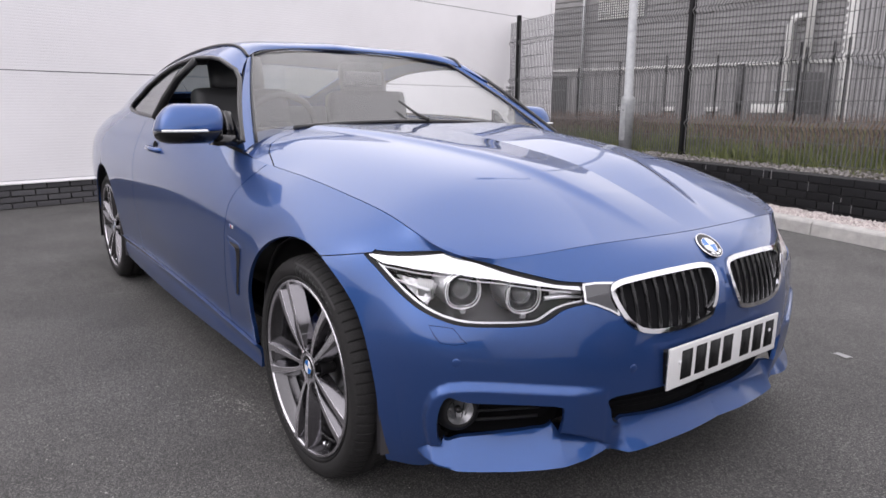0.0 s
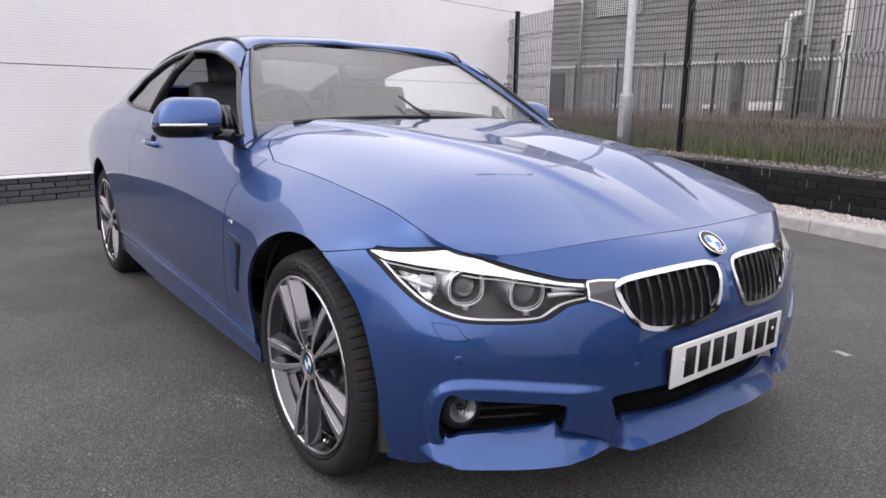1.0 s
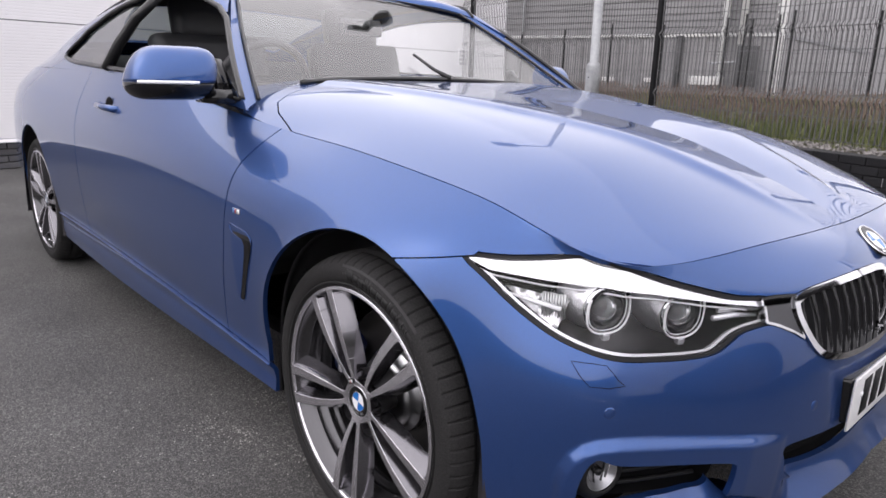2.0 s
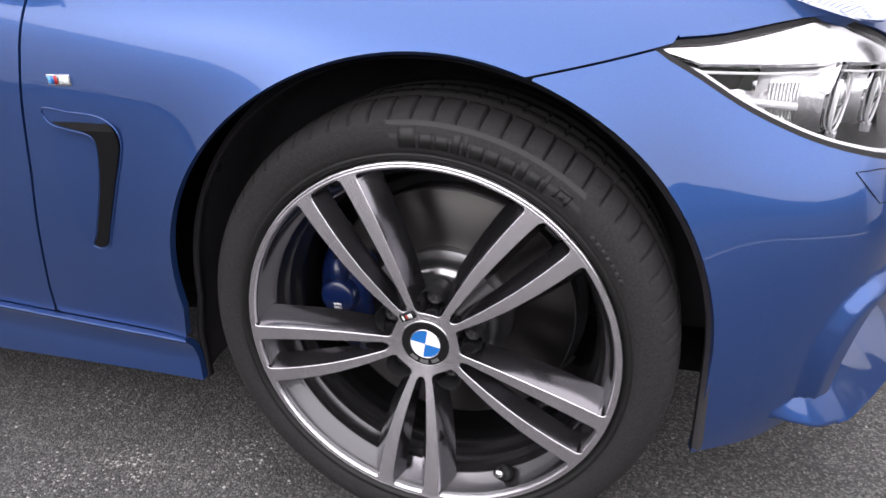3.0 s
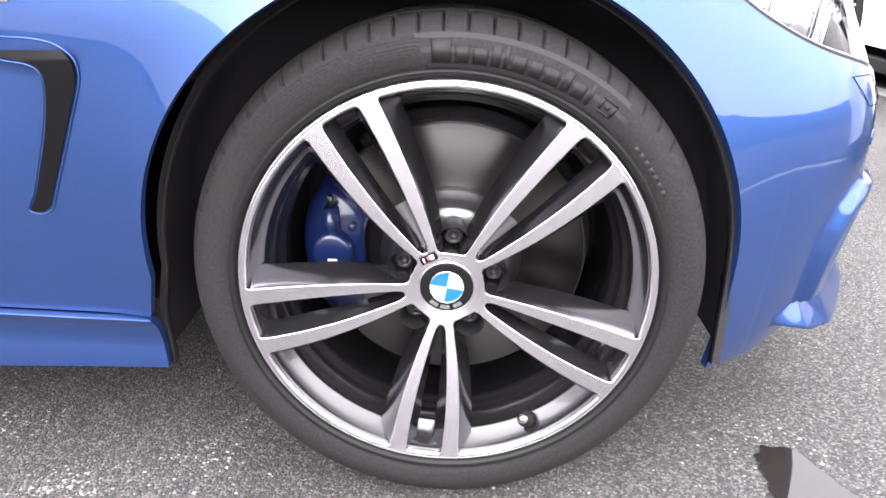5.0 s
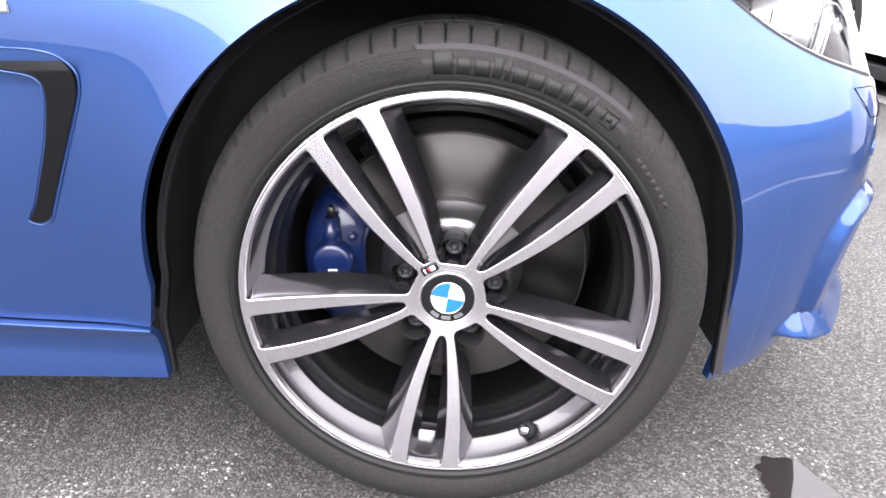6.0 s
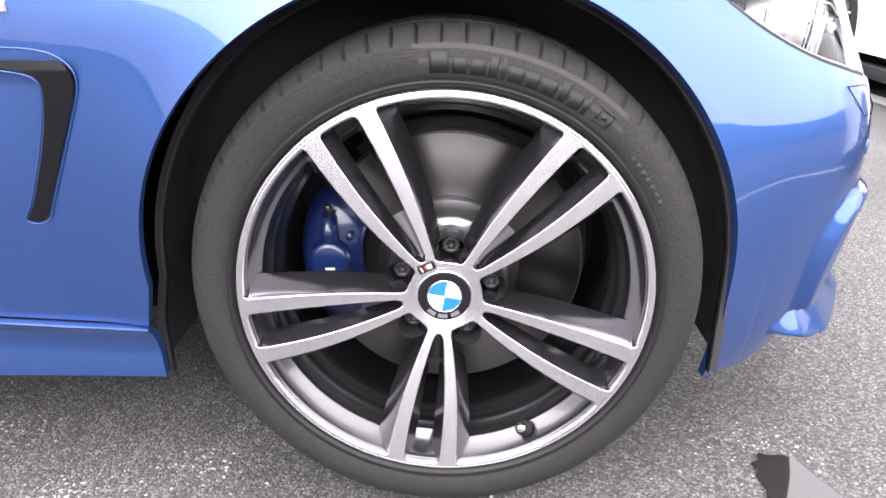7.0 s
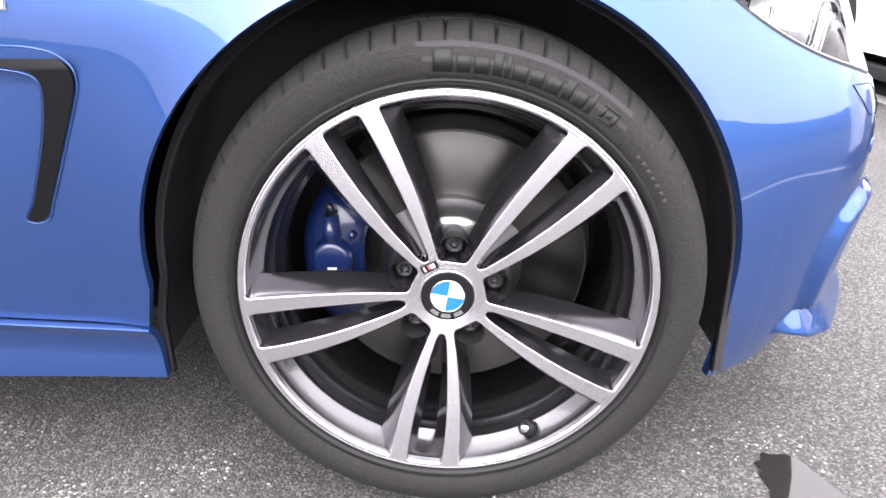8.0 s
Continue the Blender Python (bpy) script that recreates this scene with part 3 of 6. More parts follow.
part("bonnet", both(cut(HOOD, hood_keep, (.012, 3), (0.0, 5.985), 150, 190, outward=(0, 0, 1), relief=hood_relief)), PAINT, car, "blue bonnet with two raised creases")
for fin in (lambda bm: bm, mirror):
    part("cowl_corner", fin(cut(HOOD, lambda p: -hood_keep(p) - .0035, (0, 1.25), (0.0, 2.2), 60, 80, outward=(0, -.3, 1))), PAINT, car)
part("cowl_grille", both(cut(HOOD, lambda p: -hood_keep(p) - .004, (1.2, 3), (0.0, 1.2), 60, 60, lift=-.012, outward=(0, 0, 1))), PLASTIC, car)


SIDE_GLASS = rounded([(-.66, .93), (-.78, 1.035), (-.98, 1.158), (-1.2, 1.235), (-1.45, 1.256), (-1.8, 1.242), (-2.15, 1.178), (-2.45, 1.083), (-2.5, 1.035), (-2.2, 1.01), (-1.6, .995), (-1.1, .965), (-.8, .93)], 6)


def roof_keep(p):
    glass = polygon_gap(p[..., 0], p[..., 2], SIDE_GLASS)
    rear = polygon_gap(p[..., 0], p[..., 1], [(-2.25, -.52), (-2.25, .52), (-2.95, .58), (-2.95, -.58)])
    return np.minimum(np.where(p[..., 1] < -.55, glass, 1.0), rear)


part("roof", both(cut(CABIN, roof_keep, (0, 4), (0, 6), 90, 160, outward=(0, -.3, 1))), PAINT, car)
part("side_window", cut(CABIN, lambda p: np.minimum.reduce([-polygon_gap(p[..., 0], p[..., 2], SIDE_GLASS) + .002, -1.72 - p[..., 0]]), (0, 2.6), (0, 6), 60, 120, lift=-.006, edge=0, outward=(0, -1, .3)), TINT, car)
part("side_window", mirror(cut(CABIN, lambda p: -polygon_gap(p[..., 0], p[..., 2], SIDE_GLASS) + .002, (0, 2.6), (0, 6), 60, 120, lift=-.006, edge=0, outward=(0, -1, .3))), GLASS, car)
part("windscreen", both(cut(WINDSCREEN, lambda p: 1 + 0 * p[..., 0], (.35, 3), (0, 2), 30, 30, lift=-.004, edge=0, outward=(1, -.2, 1))), GLASS, car)
part("pillar", cut(WINDSCREEN, lambda p: 1 + 0 * p[..., 0], (0, .3), (0, 2), 8, 30, outward=(1, -.8, .6)), PAINT, car)
part("pillar", mirror(cut(WINDSCREEN, lambda p: 1 + 0 * p[..., 0], (0, .3), (0, 2), 8, 30, outward=(1, -.8, .6))), PAINT, car)

# the tail, closed across the car, and the glass over the boot
TAIL_EDGE = [FLANK_BOTTOM[0], FLANK_CREASE[0], FLANK_LOW[0], FLANK_MID[0], FLANK_SHOULDER[0], FLANK_TOP[0]]
TAIL = Sheet([right([(x, w, z), (x - .06, w * .86, z), (x - .11, w * .45, z), (x - .13, 0, z)]) for x, w, z in TAIL_EDGE]
             + [right([(-3.55, .655, .975), (-3.55, .5, 1.05), (-3.55, .25, 1.06), (-3.55, 0, 1.065)])], 60, 90)
part("rear_bumper", both(cut(TAIL, lambda p: .425 - p[..., 2] + 0 * p[..., 0], nu=60, nv=60, edge=.01, outward=(-1, -.1, 0))), PAINT, car)
part("tail_panel", both(cut(TAIL, lambda p: p[..., 2] - .428, nu=60, nv=80, edge=.01, outward=(-1, -.1, 0))), PAINT, car)
part("rear_window", both(cut(CABIN, lambda p: -polygon_gap(p[..., 0], p[..., 1], [(-2.25, -.52), (-2.25, .52), (-2.95, .58), (-2.95, -.58)]) + .002, (1.6, 4), (0.5, 3.6), 50, 60, lift=-.006, edge=0, outward=(0, 0, 1))), TINT, car)

# dark shell under the panels, so that gaps and openings look into shade
part("inner_body", both(cut(FLANK, lambda p: np.minimum.reduce([ring_gap(p, (ARCH[0], ARCH[1], .40)), ring_gap(p, (REAR_ARCH[0], REAR_ARCH[1], .40)), np.where(p[..., 0] > .2, np.where(p[..., 1] < -.38, lamp_gap(p) - .01, 1.0), 1.0), np.where(p[..., 0] > .3, p[..., 2] - .45, 1.0)]),
                            (0, 13), (0, 5), 260, 50, lift=-.016, edge=0, outward=RIGHT)), BLACK, car)
# ---------------------------------------------------------------- wheels
PAIR = 46.05         # angle of the first pair of spokes
LIP_Y = -0.886


def polar(r, a):
    return r * math.cos(radians(a)), r * math.sin(radians(a))


def at_polar(r, a, d):
    return (r * math.cos(radians(a)), d, r * math.sin(radians(a)))


TYRE_PROFILE = [(.2510, .016), (.2540, .008), (.2575, .001), (.2600, -.001), (.2620, .0005), (.2645, .0005), (.2660, -.0012), (.272, -.0032), (.281, -.0045), (.290, -.0028), (.2965, .0008), (.2985, .0022), (.3005, .0030), (.3035, .0058),
                (.3085, .0125), (.3118, .0195), (.3145, .0275), (.3165, .036), (.3180, .046), (.3186, .052), (.3120, .054), (.3120, .062), (.3192, .064),
                (.3198, .085), (.3198, .090), (.3126, .092), (.3126, .102), (.3198, .104), (.3198, .125), (.3126, .127), (.3126, .137), (.3198, .139)]


def tyre_mesh():
    prof = TYRE_PROFILE + [(.3192, .165), (.3120, .167), (.3120, .177), (.3186, .180), (.314, .210), (.304, .225), (.286, .232), (.258, .222)]
    per = 11

    def wave(k, i):
        if 13 <= i <= 19 and k % per == 0:
            return -.010 if i > 14 else (-.0085 if i == 14 else -.0045)
        if (23 <= i <= 24 or 27 <= i <= 28) and (k + 3) % per == 0:
            return -.004
        return 0
    bm = turned(prof, 72 * per, wave=wave)
    for e in bm.edges:
        if len(e.link_faces) == 2 and e.calc_face_angle(0) > .6:
            e.smooth = False
    for w in bm.verts:           # flat where it stands on the ground
        if w.co.z < 0:
            w.co.z = max(w.co.z * (1 + .022 * (w.co.z / .32) ** 2), -.3262)
    return bm


def sidewall(r):
    """Depth of the tyre's side at the radius r."""
    rs, ds = zip(*TYRE_PROFILE[:18])
    return float(np.interp(r, rs, ds))


def sidewall_block(r0, r1, a0, a1, height, steps=6, skew=0.0):
    """A raised block on the tyre's side between two radii and two angles."""
    bm = bmesh.new()
    rows = []
    for k in range(steps + 1):
        a = a0 + (a1 - a0) * k / steps
        row = []
        for r, h in ((r0, .0003), (r0 + .0006, -height), ((r0 + r1) / 2, -height), (r1 - .0006, -height), (r1, .0003)):
            row.append(bm.verts.new(at_polar(r, a + skew * (r - r0) / (r1 - r0), sidewall(r) + h)))
        rows.append(row)
    for p, q in zip(rows, rows[1:]):
        for i in range(4):
            bm.faces.new((p[i], q[i], q[i + 1], p[i + 1]))
    bm.faces.new(rows[0])
    bm.faces.new(rows[-1][::-1])
    bmesh.ops.recalc_face_normals(bm, faces=bm.faces)
    return bm


def smin(a, b, k):
    h = np.clip(.5 + .5 * (b - a) / k, 0, 1)
    return b + (a - b) * h - k * h * (1 - h)


def arm_mid(x):
    """Distance of an arm's middle line from the axis of its pair; the arms spread like a wishbone."""
    x = np.clip(x, .03, .26)
    return .0112 + .1889 * (x - .058) - .5427 * (x - .058) * (x - .130)


def arm_half(x):
    return np.interp(x, [.03, .058, .090, .130, .185, .243], [.0042, .0045, .0058, .0072, .0087, .0102])


def star(p):
    """Distance from the outline of one pair of spokes (negative in the metal); the pair points along local +x."""
    x, z = p[..., 0], p[..., 2]
    rho = np.hypot(x, z)
    mid, half = arm_mid(x), arm_half(x)
    out = np.abs(z) - mid - half
    slot = np.maximum(np.abs(z) - (mid - half), .0572 - x)
    slot = np.minimum(slot, np.hypot(x - .0572, z) - .0054)
    arms = -smin(-out, slot, .003)
    d = smin(arms, rho - .0462, .008)
    d = smin(d, .2462 - rho, .010)
    for sg in (1, -1):
        bx, bz = polar(.0640, 36 * sg)
        d = -smin(-d, np.hypot(x - bx, z - bz) - .0182, .003)
    return d


class Dish:
    """The wheel's face as a shallow dish, read like a Sheet: u turns through 72 degrees, v goes outwards."""
    u_max, v_max = 1.0, 1.0

    def place(self, u, v):
        r = .030 + (.2465 - .030) * np.asarray(v)
        a = np.radians(-36 + 72 * np.asarray(u))
        s = (r - .030) / .2165
        return np.stack([r * np.cos(a), .0168 * (1 - np.clip(s, 0, 1)) ** 1.15 - .0050 * np.sin(s * math.pi), r * np.sin(a)], -1)

    def normal(self, u, v, e=0.01):
        n = np.zeros(np.shape(u) + (3,))
        n[..., 1] = -1
        return n


def spoke_pair():
    """Two arms of the wheel with a sector of the hub: machined face, painted flanks."""
    bm = cut(Dish(), lambda p: -star(p), nu=150, nv=200, edge=0, outward=(0, -1, 0))
    rim = [e for e in bm.edges if e.is_boundary]
    made = {}

    def flank(w):
        if w in made:
            return made[w]
        p = np.array(w.co)
        e = 1e-4
        g = np.array([star(p + np.array([e, 0, 0])) - star(p), 0, star(p + np.array([0, 0, e])) - star(p)])
        g /= np.linalg.norm(g) + 1e-12
        rho = math.hypot(p[0], p[2])
        in_slot = abs(p[2]) < float(arm_mid(p[0])) and p[0] > .0505
        near_bolt = min(math.hypot(p[0] - polar(.0640, 36 * k)[0], p[2] - polar(.0640, 36 * k)[1]) for k in (1, -1)) < .0222
        outer = float(np.interp(rho, [.06, .12, .24], [.009, .015, .019]))
        slope = .0005 if near_bolt else (.0018 if rho > .2395 else (min(.0125, .55 * abs(p[2])) if in_slot else outer))
        deep = .026 if in_slot else (.050 if near_bolt else (.012 if rho > .2395 else .034))
        rows = [Vector(p + g * .0006 + np.array([0, .0006, 0])), Vector(p + g * slope * .42 + np.array([0, .010 if deep > .02 else .005, 0])), Vector(p + g * slope + np.array([0, deep, 0]))]
        made[w] = [bm.verts.new(q) for q in rows]
        return made[w]

    for e in rim:
        a, b = e.link_loops[0].vert, e.link_loops[0].link_loop_next.vert
        if all(abs(math.degrees(math.atan2(w.co.z, w.co.x))) > 35.8 for w in (a, b)) or all(math.hypot(w.co.x, w.co.z) < .031 or math.hypot(w.co.x, w.co.z) > .2464 for w in (a, b)):
            continue
        ra, rb = [a] + flank(a), [b] + flank(b)
        for k in range(3):
            bm.faces.new((rb[k], ra[k], ra[k + 1], rb[k + 1])).material_index = 0 if k == 0 else 1
        for x, y in ((ra[1], rb[1]),):
            ed = bm.edges.get((x, y))
            if ed:
                ed.smooth = False
    return bm


def pocket_mesh():
    """The sunken floor between the two arms of a pair."""
    bm = bmesh.new()
    rows = []
    for i in range(15):
        s = i / 14
        r = .058 + (.112 - .058) * s
        h = .006 + .012 * s
        rows.append([bm.verts.new((r, .026 + .016 * s, -h)), bm.verts.new((r, .032 + .018 * s, -h * .5)), bm.verts.new((r, .032 + .018 * s, h * .5)), bm.verts.new((r, .026 + .016 * s, h))])
    for a, b in zip(rows, rows[1:]):
        for k in range(3):
            bm.faces.new((a[k], a[k + 1], b[k + 1], b[k]))
    return bm


def spoke_end():
    """The raised end of a pocket near the rim."""
    bm = bmesh.new()
    end = []
    for i in range(7):
        s = i / 6
        r = .2225 + .0205 * s
        end.append([bm.verts.new((r, .044 - .039 * s ** 1.5, y)) for y in (-.027, -.012, .012, .027)])
    for a, b in zip(end, end[1:]):
        for k in range(3):
            bm.faces.new((a[k], a[k + 1], b[k + 1], b[k]))
    return bm


def join(bm, *others):
    for o in others:
        me = bpy.data.meshes.new("joined")
        o.to_mesh(me)
        o.free()
        bm.from_mesh(me)
        bpy.data.meshes.remove(me)
    return bm


def bolt_mesh():
    """A wheel bolt with a six-lobed socket, in its dark well."""
    head = turned([(.0001, .040), (.0048, .040), (.0056, .0355), (.0088, .0345), (.0105, .0355), (.0112, .039), (.0112, .064)], 36, wave=lambda k, i: (.0008 * math.cos(k / 36 * 12 * math.pi) if i in (1, 2) else 0))
    return join(head, turned([(.0150, .048), (.0135, .0485), (.0112, .050)], 36), turned([(.0186, .016), (.0180, .022), (.0168, .036), (.0155, .060), (.0100, .060)], 36))


def quarter_disc(r, q, d):
    bm = bmesh.new()
    c = bm.verts.new((0, d, 0))
    arc = [bm.verts.new(at_polar(r, 90 * q + 90 * k / 12, d)) for k in range(13)]
    for a, b in zip(arc, arc[1:]):
        bm.faces.new((c, a, b))
    bmesh.ops.recalc_face_normals(bm, faces=bm.faces)
    for f in bm.faces:
        if f.normal.y > 0:
            f.normal_flip()
    return bm


def roundel(parent, r, m):
    """The round emblem: a black ring round blue and white quarters."""
    ring = part("emblem", turned([(.0002, .0005), (r * .60, .0005), (r * .62, -.0006), (r * .66, -.0012), (r * .92, -.0012), (r * .97, -.0004), (r, .002), (r, .006)], 48), GLOSS_BLACK, parent, "round black-ringed emblem in blue and white quarters")
    ring.matrix_local = m
    for q in range(4):
        part("quarter", quarter_disc(r * .60, q, -.0009), BADGE_BLUE if q % 2 else BADGE_WHITE, ring)
    for a0, a1, r0, r1 in ((-128, -104, .70, .86), (-97, -72, .70, .86), (-62, -38, .70, .86)):
        mark = bmesh.new()
        rows = [[mark.verts.new(at_polar(r * q, a0 + (a1 - a0) * k / 4, -.0015)) for q in (r0, r1)] for k in range(5)]
        for p, q in zip(rows, rows[1:]):
            mark.faces.new((p[0], q[0], q[1], p[1]))
        for f in mark.faces:
            f.normal_update()
            if f.normal.y > 0:
                f.normal_flip()
        part("mark", mark, CHROME, ring)
    part("rim", turned([(r * .59, -.0009), (r * .605, -.0018), (r * .625, -.0009)], 48), CHROME, ring)
    part("rim", turned([(r * .955, -.0006), (r * .985, -.0014), (r * 1.015, .001)], 48), CHROME, ring)
    return ring


def make_wheel(parent, m):
    """A wheel with its centre on the lip's plane; outwards is local -y."""
    wheel = part("wheel", turned([(.2510, .016), (.2515, .006), (.2442, .0045), (.2425, .006), (.2410, .009), (.2350, .0335), (.2305, .0350), (.2292, .039), (.2275, .058), (.2235, .061), (.2222, .066), (.2205, .080), (.2160, .084), (.2150, .096), (.2140, .21)], 160), BARREL, parent, "dark grey alloy wheel with ten machined spokes")
    wheel.matrix_local = m
    tyre = part("tyre", tyre_mesh(), RUBBER, wheel, "black low-profile tyre with raised sidewall marks")
    part("rim_lip", turned([(.2435, .005), (.2445, .0008), (.2455, 0), (.2480, -.0002), (.2484, .0005), (.2489, -.0002), (.2514, 0), (.2526, .0015), (.2530, .006), (.2526, .014)], 180), MACHINED, wheel)
    pair = part("twin_spoke", spoke_pair(), [MACHINED, GUNMETAL], wheel)
    floor = part("spoke_web", pocket_mesh(), IRON, wheel)
    tip = part("spoke_end", spoke_end(), GUNMETAL, wheel)
    bolt = part("wheel_bolt", bolt_mesh(), IRON, wheel)
    for k in range(5):
        turn = Matrix.Rotation(-radians(PAIR + 72 * k), 4, "Y")
        for ob in (pair, floor, tip, bolt):
            o = ob if k == 0 else ob.copy()
            if k:
                scene.collection.objects.link(o)
            o.matrix_local = turn if ob is not bolt else Matrix.Translation(at_polar(.0592, PAIR + 36 + 72 * k, .004))
    part("hub", turned([(.0001, .021), (.0352, .021), (.0357, .0165), (.0385, .0150), (.040, .0158)], 64), MACHINED, wheel)
    part("valve", join(tube([at_polar(.2275, -62.6, .026), at_polar(.2185, -62.6, .014)], [.0042, .0042], 10), tube([at_polar(.2190, -62.6, .0145), at_polar(.2130, -62.6, .007)], [.0068, .0062], 14)), CHROME, wheel, "bright metal valve cap")
    part("valve_seat", join(tube([at_polar(.2300, -62.6, .028), at_polar(.2225, -62.6, .018)], [.0115, .0105], 16)), PLASTIC, wheel)
    badge = part("wheel_badge", box(bmesh.new(), (.021, .003, .0105), Matrix.Translation(at_polar(.0455, 118, .0128)) @ Matrix.Rotation(-radians(26), 4, "Y"), .0008), GLOSS_BLACK, wheel)
    for k, mat in enumerate((BADGE_WHITE, BADGE_RED, BADGE_WHITE)):
        part("stripe", box(bmesh.new(), (.0022 + .004 * (k == 2), .0034, .0060), Matrix.Translation(at_polar(.0455, 118, .0127)) @ Matrix.Rotation(-radians(26), 4, "Y") @ Matrix.Translation((-.006 + .005 * k, 0, 0)), 0), mat, badge)
    roundel(wheel, .0344, Matrix.Translation((0, .0160, 0)) @ Matrix.Rotation(radians(11), 4, "Y"))
    # the maker's word on the tyre stands as plain raised bars
    part("sidewall_panel", sidewall_block(.2655, .3012, 45.5, 94.0, .0007, 50, 2.4), PANEL_RUBBER, tyre)
    a = 92.6
    for wide, tall in ((5.4, 1.0), (4.2, .72), (4.4, .72), (2.9, .95), (1.9, 1.0), (4.3, .72), (3.9, .72), (4.4, .72), (2.9, .95), (4.0, .72), (1.9, 1.0)):
        part("sidewall_bar", sidewall_block(.2705, .2705 + .0235 * tall, a - .92 * wide + .75, a, .0014, 4), LETTER, tyre)
        a -= .92 * wide
    part("sidewall_bar", join(sidewall_block(.2730, .2755, 50.2, 54.2, .001, 4), sidewall_block(.2880, .2905, 50.2, 54.2, .001, 4), sidewall_block(.2755, .288, 53.4, 54.2, .001, 2), sidewall_block(.2755, .288, 50.2, 51.0, .001, 2), sidewall_block(.2790, .2845, 51.6, 52.8, .001, 2)), LETTER, tyre)
    for k in range(7):
        part("sidewall_rib", sidewall_block(.2750 + .0035 * k, .2757 + .0035 * k, 97.5 - .5 * k, 146 - 2.4 * abs(k - 3), .0005, 24, 0), RUBBER, tyre)
    for k in range(13):
        part("sidewall_rib", sidewall_block(.2755, .2985, 100 + 3.6 * k, 100.14 + 3.6 * k, .0006, 1, 4.5), PANEL_RUBBER, tyre)
    for k in range(7):
        part("sidewall_rib", sidewall_block(.2715, .2765, 27 + 2.1 * k, 28.4 + 2.1 * k, .0006, 2, 0), PANEL_RUBBER, tyre)
    part("bead_ring", turned([(.2532, .0085), (.2540, .0065), (.2578, .0002), (.2602, -.0018), (.2626, -.0016), (.2634, .0004)], 160), LETTER, tyre)
    return wheel


FRONT_HUB = Matrix.Translation((-.003, LIP_Y, .3265))
wheel_fr = make_wheel(car, FRONT_HUB)


def wheel_copy(src, m):
    """Another wheel of the car on the same meshes."""
    made = {}
    for o in (src, *src.children_recursive):
        made[o] = o.copy()
        scene.collection.objects.link(made[o])
        made[o].parent = made.get(o.parent, o.parent)
    made[src].matrix_local = m
    return made[src]


wheel_copy(wheel_fr, Matrix.Translation((-2.81, LIP_Y + .042, .3265)) @ Matrix.Rotation(radians(31), 4, "Y"))
wheel_copy(wheel_fr, Matrix.Translation((0, -LIP_Y, .3265)) @ Matrix.Rotation(math.pi, 4, "Z"))
wheel_copy(wheel_fr, Matrix.Translation((-2.81, -LIP_Y - .042, .3265)) @ Matrix.Rotation(math.pi, 4, "Z"))


def brake(xc, side):
    m = Matrix.Translation((xc, LIP_Y * side, .3265))
    disc = part("brake_disc", turned([(.094, .122), (.098, .1195), (.179, .1195), (.181, .1215), (.1825, .124), (.1825, .148), (.096, .148)], 96), STEEL, car, "worn steel brake disc")
    disc.matrix_local = m
    part("disc_hat", turned([(.030, .080), (.070, .080), (.077, .083), (.082, .091), (.085, .106), (.0935, .109), (.0955, .113), (.096, .1205)], 72), HAT, disc)
    part("disc_groove", turned([(.1795, .1192), (.1798, .1185), (.1820, .1200)], 96), IRON, disc)
    part("backing_plate", turned([(.060, .160), (.192, .160), (.194, .164), (.194, .170)], 64, -60, 130), IRON, disc)
    return m


def caliper():
    """The caliper behind the axle: a rounded block that bridges the disc."""
    bm = bmesh.new()
    n, prof = 24, []
    for i in range(n + 1):
        a = 150 + (214 - 150) * i / n
        s = abs(2 * i / n - 1)
        r0, r1 = .112 + .004 * s, .196 - .010 * s ** 3
        y0 = .058 + .012 * s ** 4
        sec = [(r0, .078), (r0, y0 + .006), (r0 + .006, y0), (r1 - .030, y0 + .002), (r1 - .012, y0 + .010), (r1 - .003, y0 + .022), (r1, y0 + .034), (r1, .125)]
        prof.append([bm.verts.new(at_polar(r, a, d)) for r, d in sec])
    for p, q in zip(prof, prof[1:]):
        for k in range(7):
            bm.faces.new((p[k], p[k + 1], q[k + 1], q[k]))
    bm.faces.new(prof[0])
    bm.faces.new(prof[-1][::-1])
    bmesh.ops.recalc_face_normals(bm, faces=bm.faces)
    return bm


FRONT = brake(0, 1)
cal = part("brake_caliper", caliper(), CALIPER, car, "dark blue painted brake caliper")
cal.matrix_local = FRONT @ Matrix.Translation((.002, .030, .009)) @ Matrix.Scale(1.04, 4)
boss_at = Vector(at_polar(.151, 176, 0))
part("piston_boss", turned([(.0001, .040), (.019, .040), (.0235, .0415), (.0255, .045), (.0262, .050), (.0275, .070)], 40), CALIPER, cal).matrix_local = Matrix.Translation(boss_at)
neck = slab([(-.0125, .015), (.0125, .015), (.0095, .056), (-.0085, .056)], .046, .075)
bmesh.ops.bevel(neck, geom=neck.edges[:], offset=.002, segments=2, affect="EDGES")
part("bleed_neck", neck, CALIPER, cal).matrix_local = Matrix.Translation(boss_at)
part("bleed_screw", tube([boss_at + Vector((0, .056, .054)), boss_at + Vector((.002, .054, .066)), boss_at + Vector((.002, .050, .072))], [.0052, .0045, .0036], 10), STEEL, cal)
for k in range(3):
    part("mark", box(bmesh.new(), (.0115, .001, .0032), Matrix.Translation(boss_at + Vector((.001, .0395, -.0085 - .0052 * k))), 0), WHITE_MARK, cal)
part("guide_bolt", tube([boss_at + Vector((.026, .060, .030)), boss_at + Vector((.026, .052, .030))], [.006, .005], 12), CALIPER, cal)
brake(-2.81, 1)


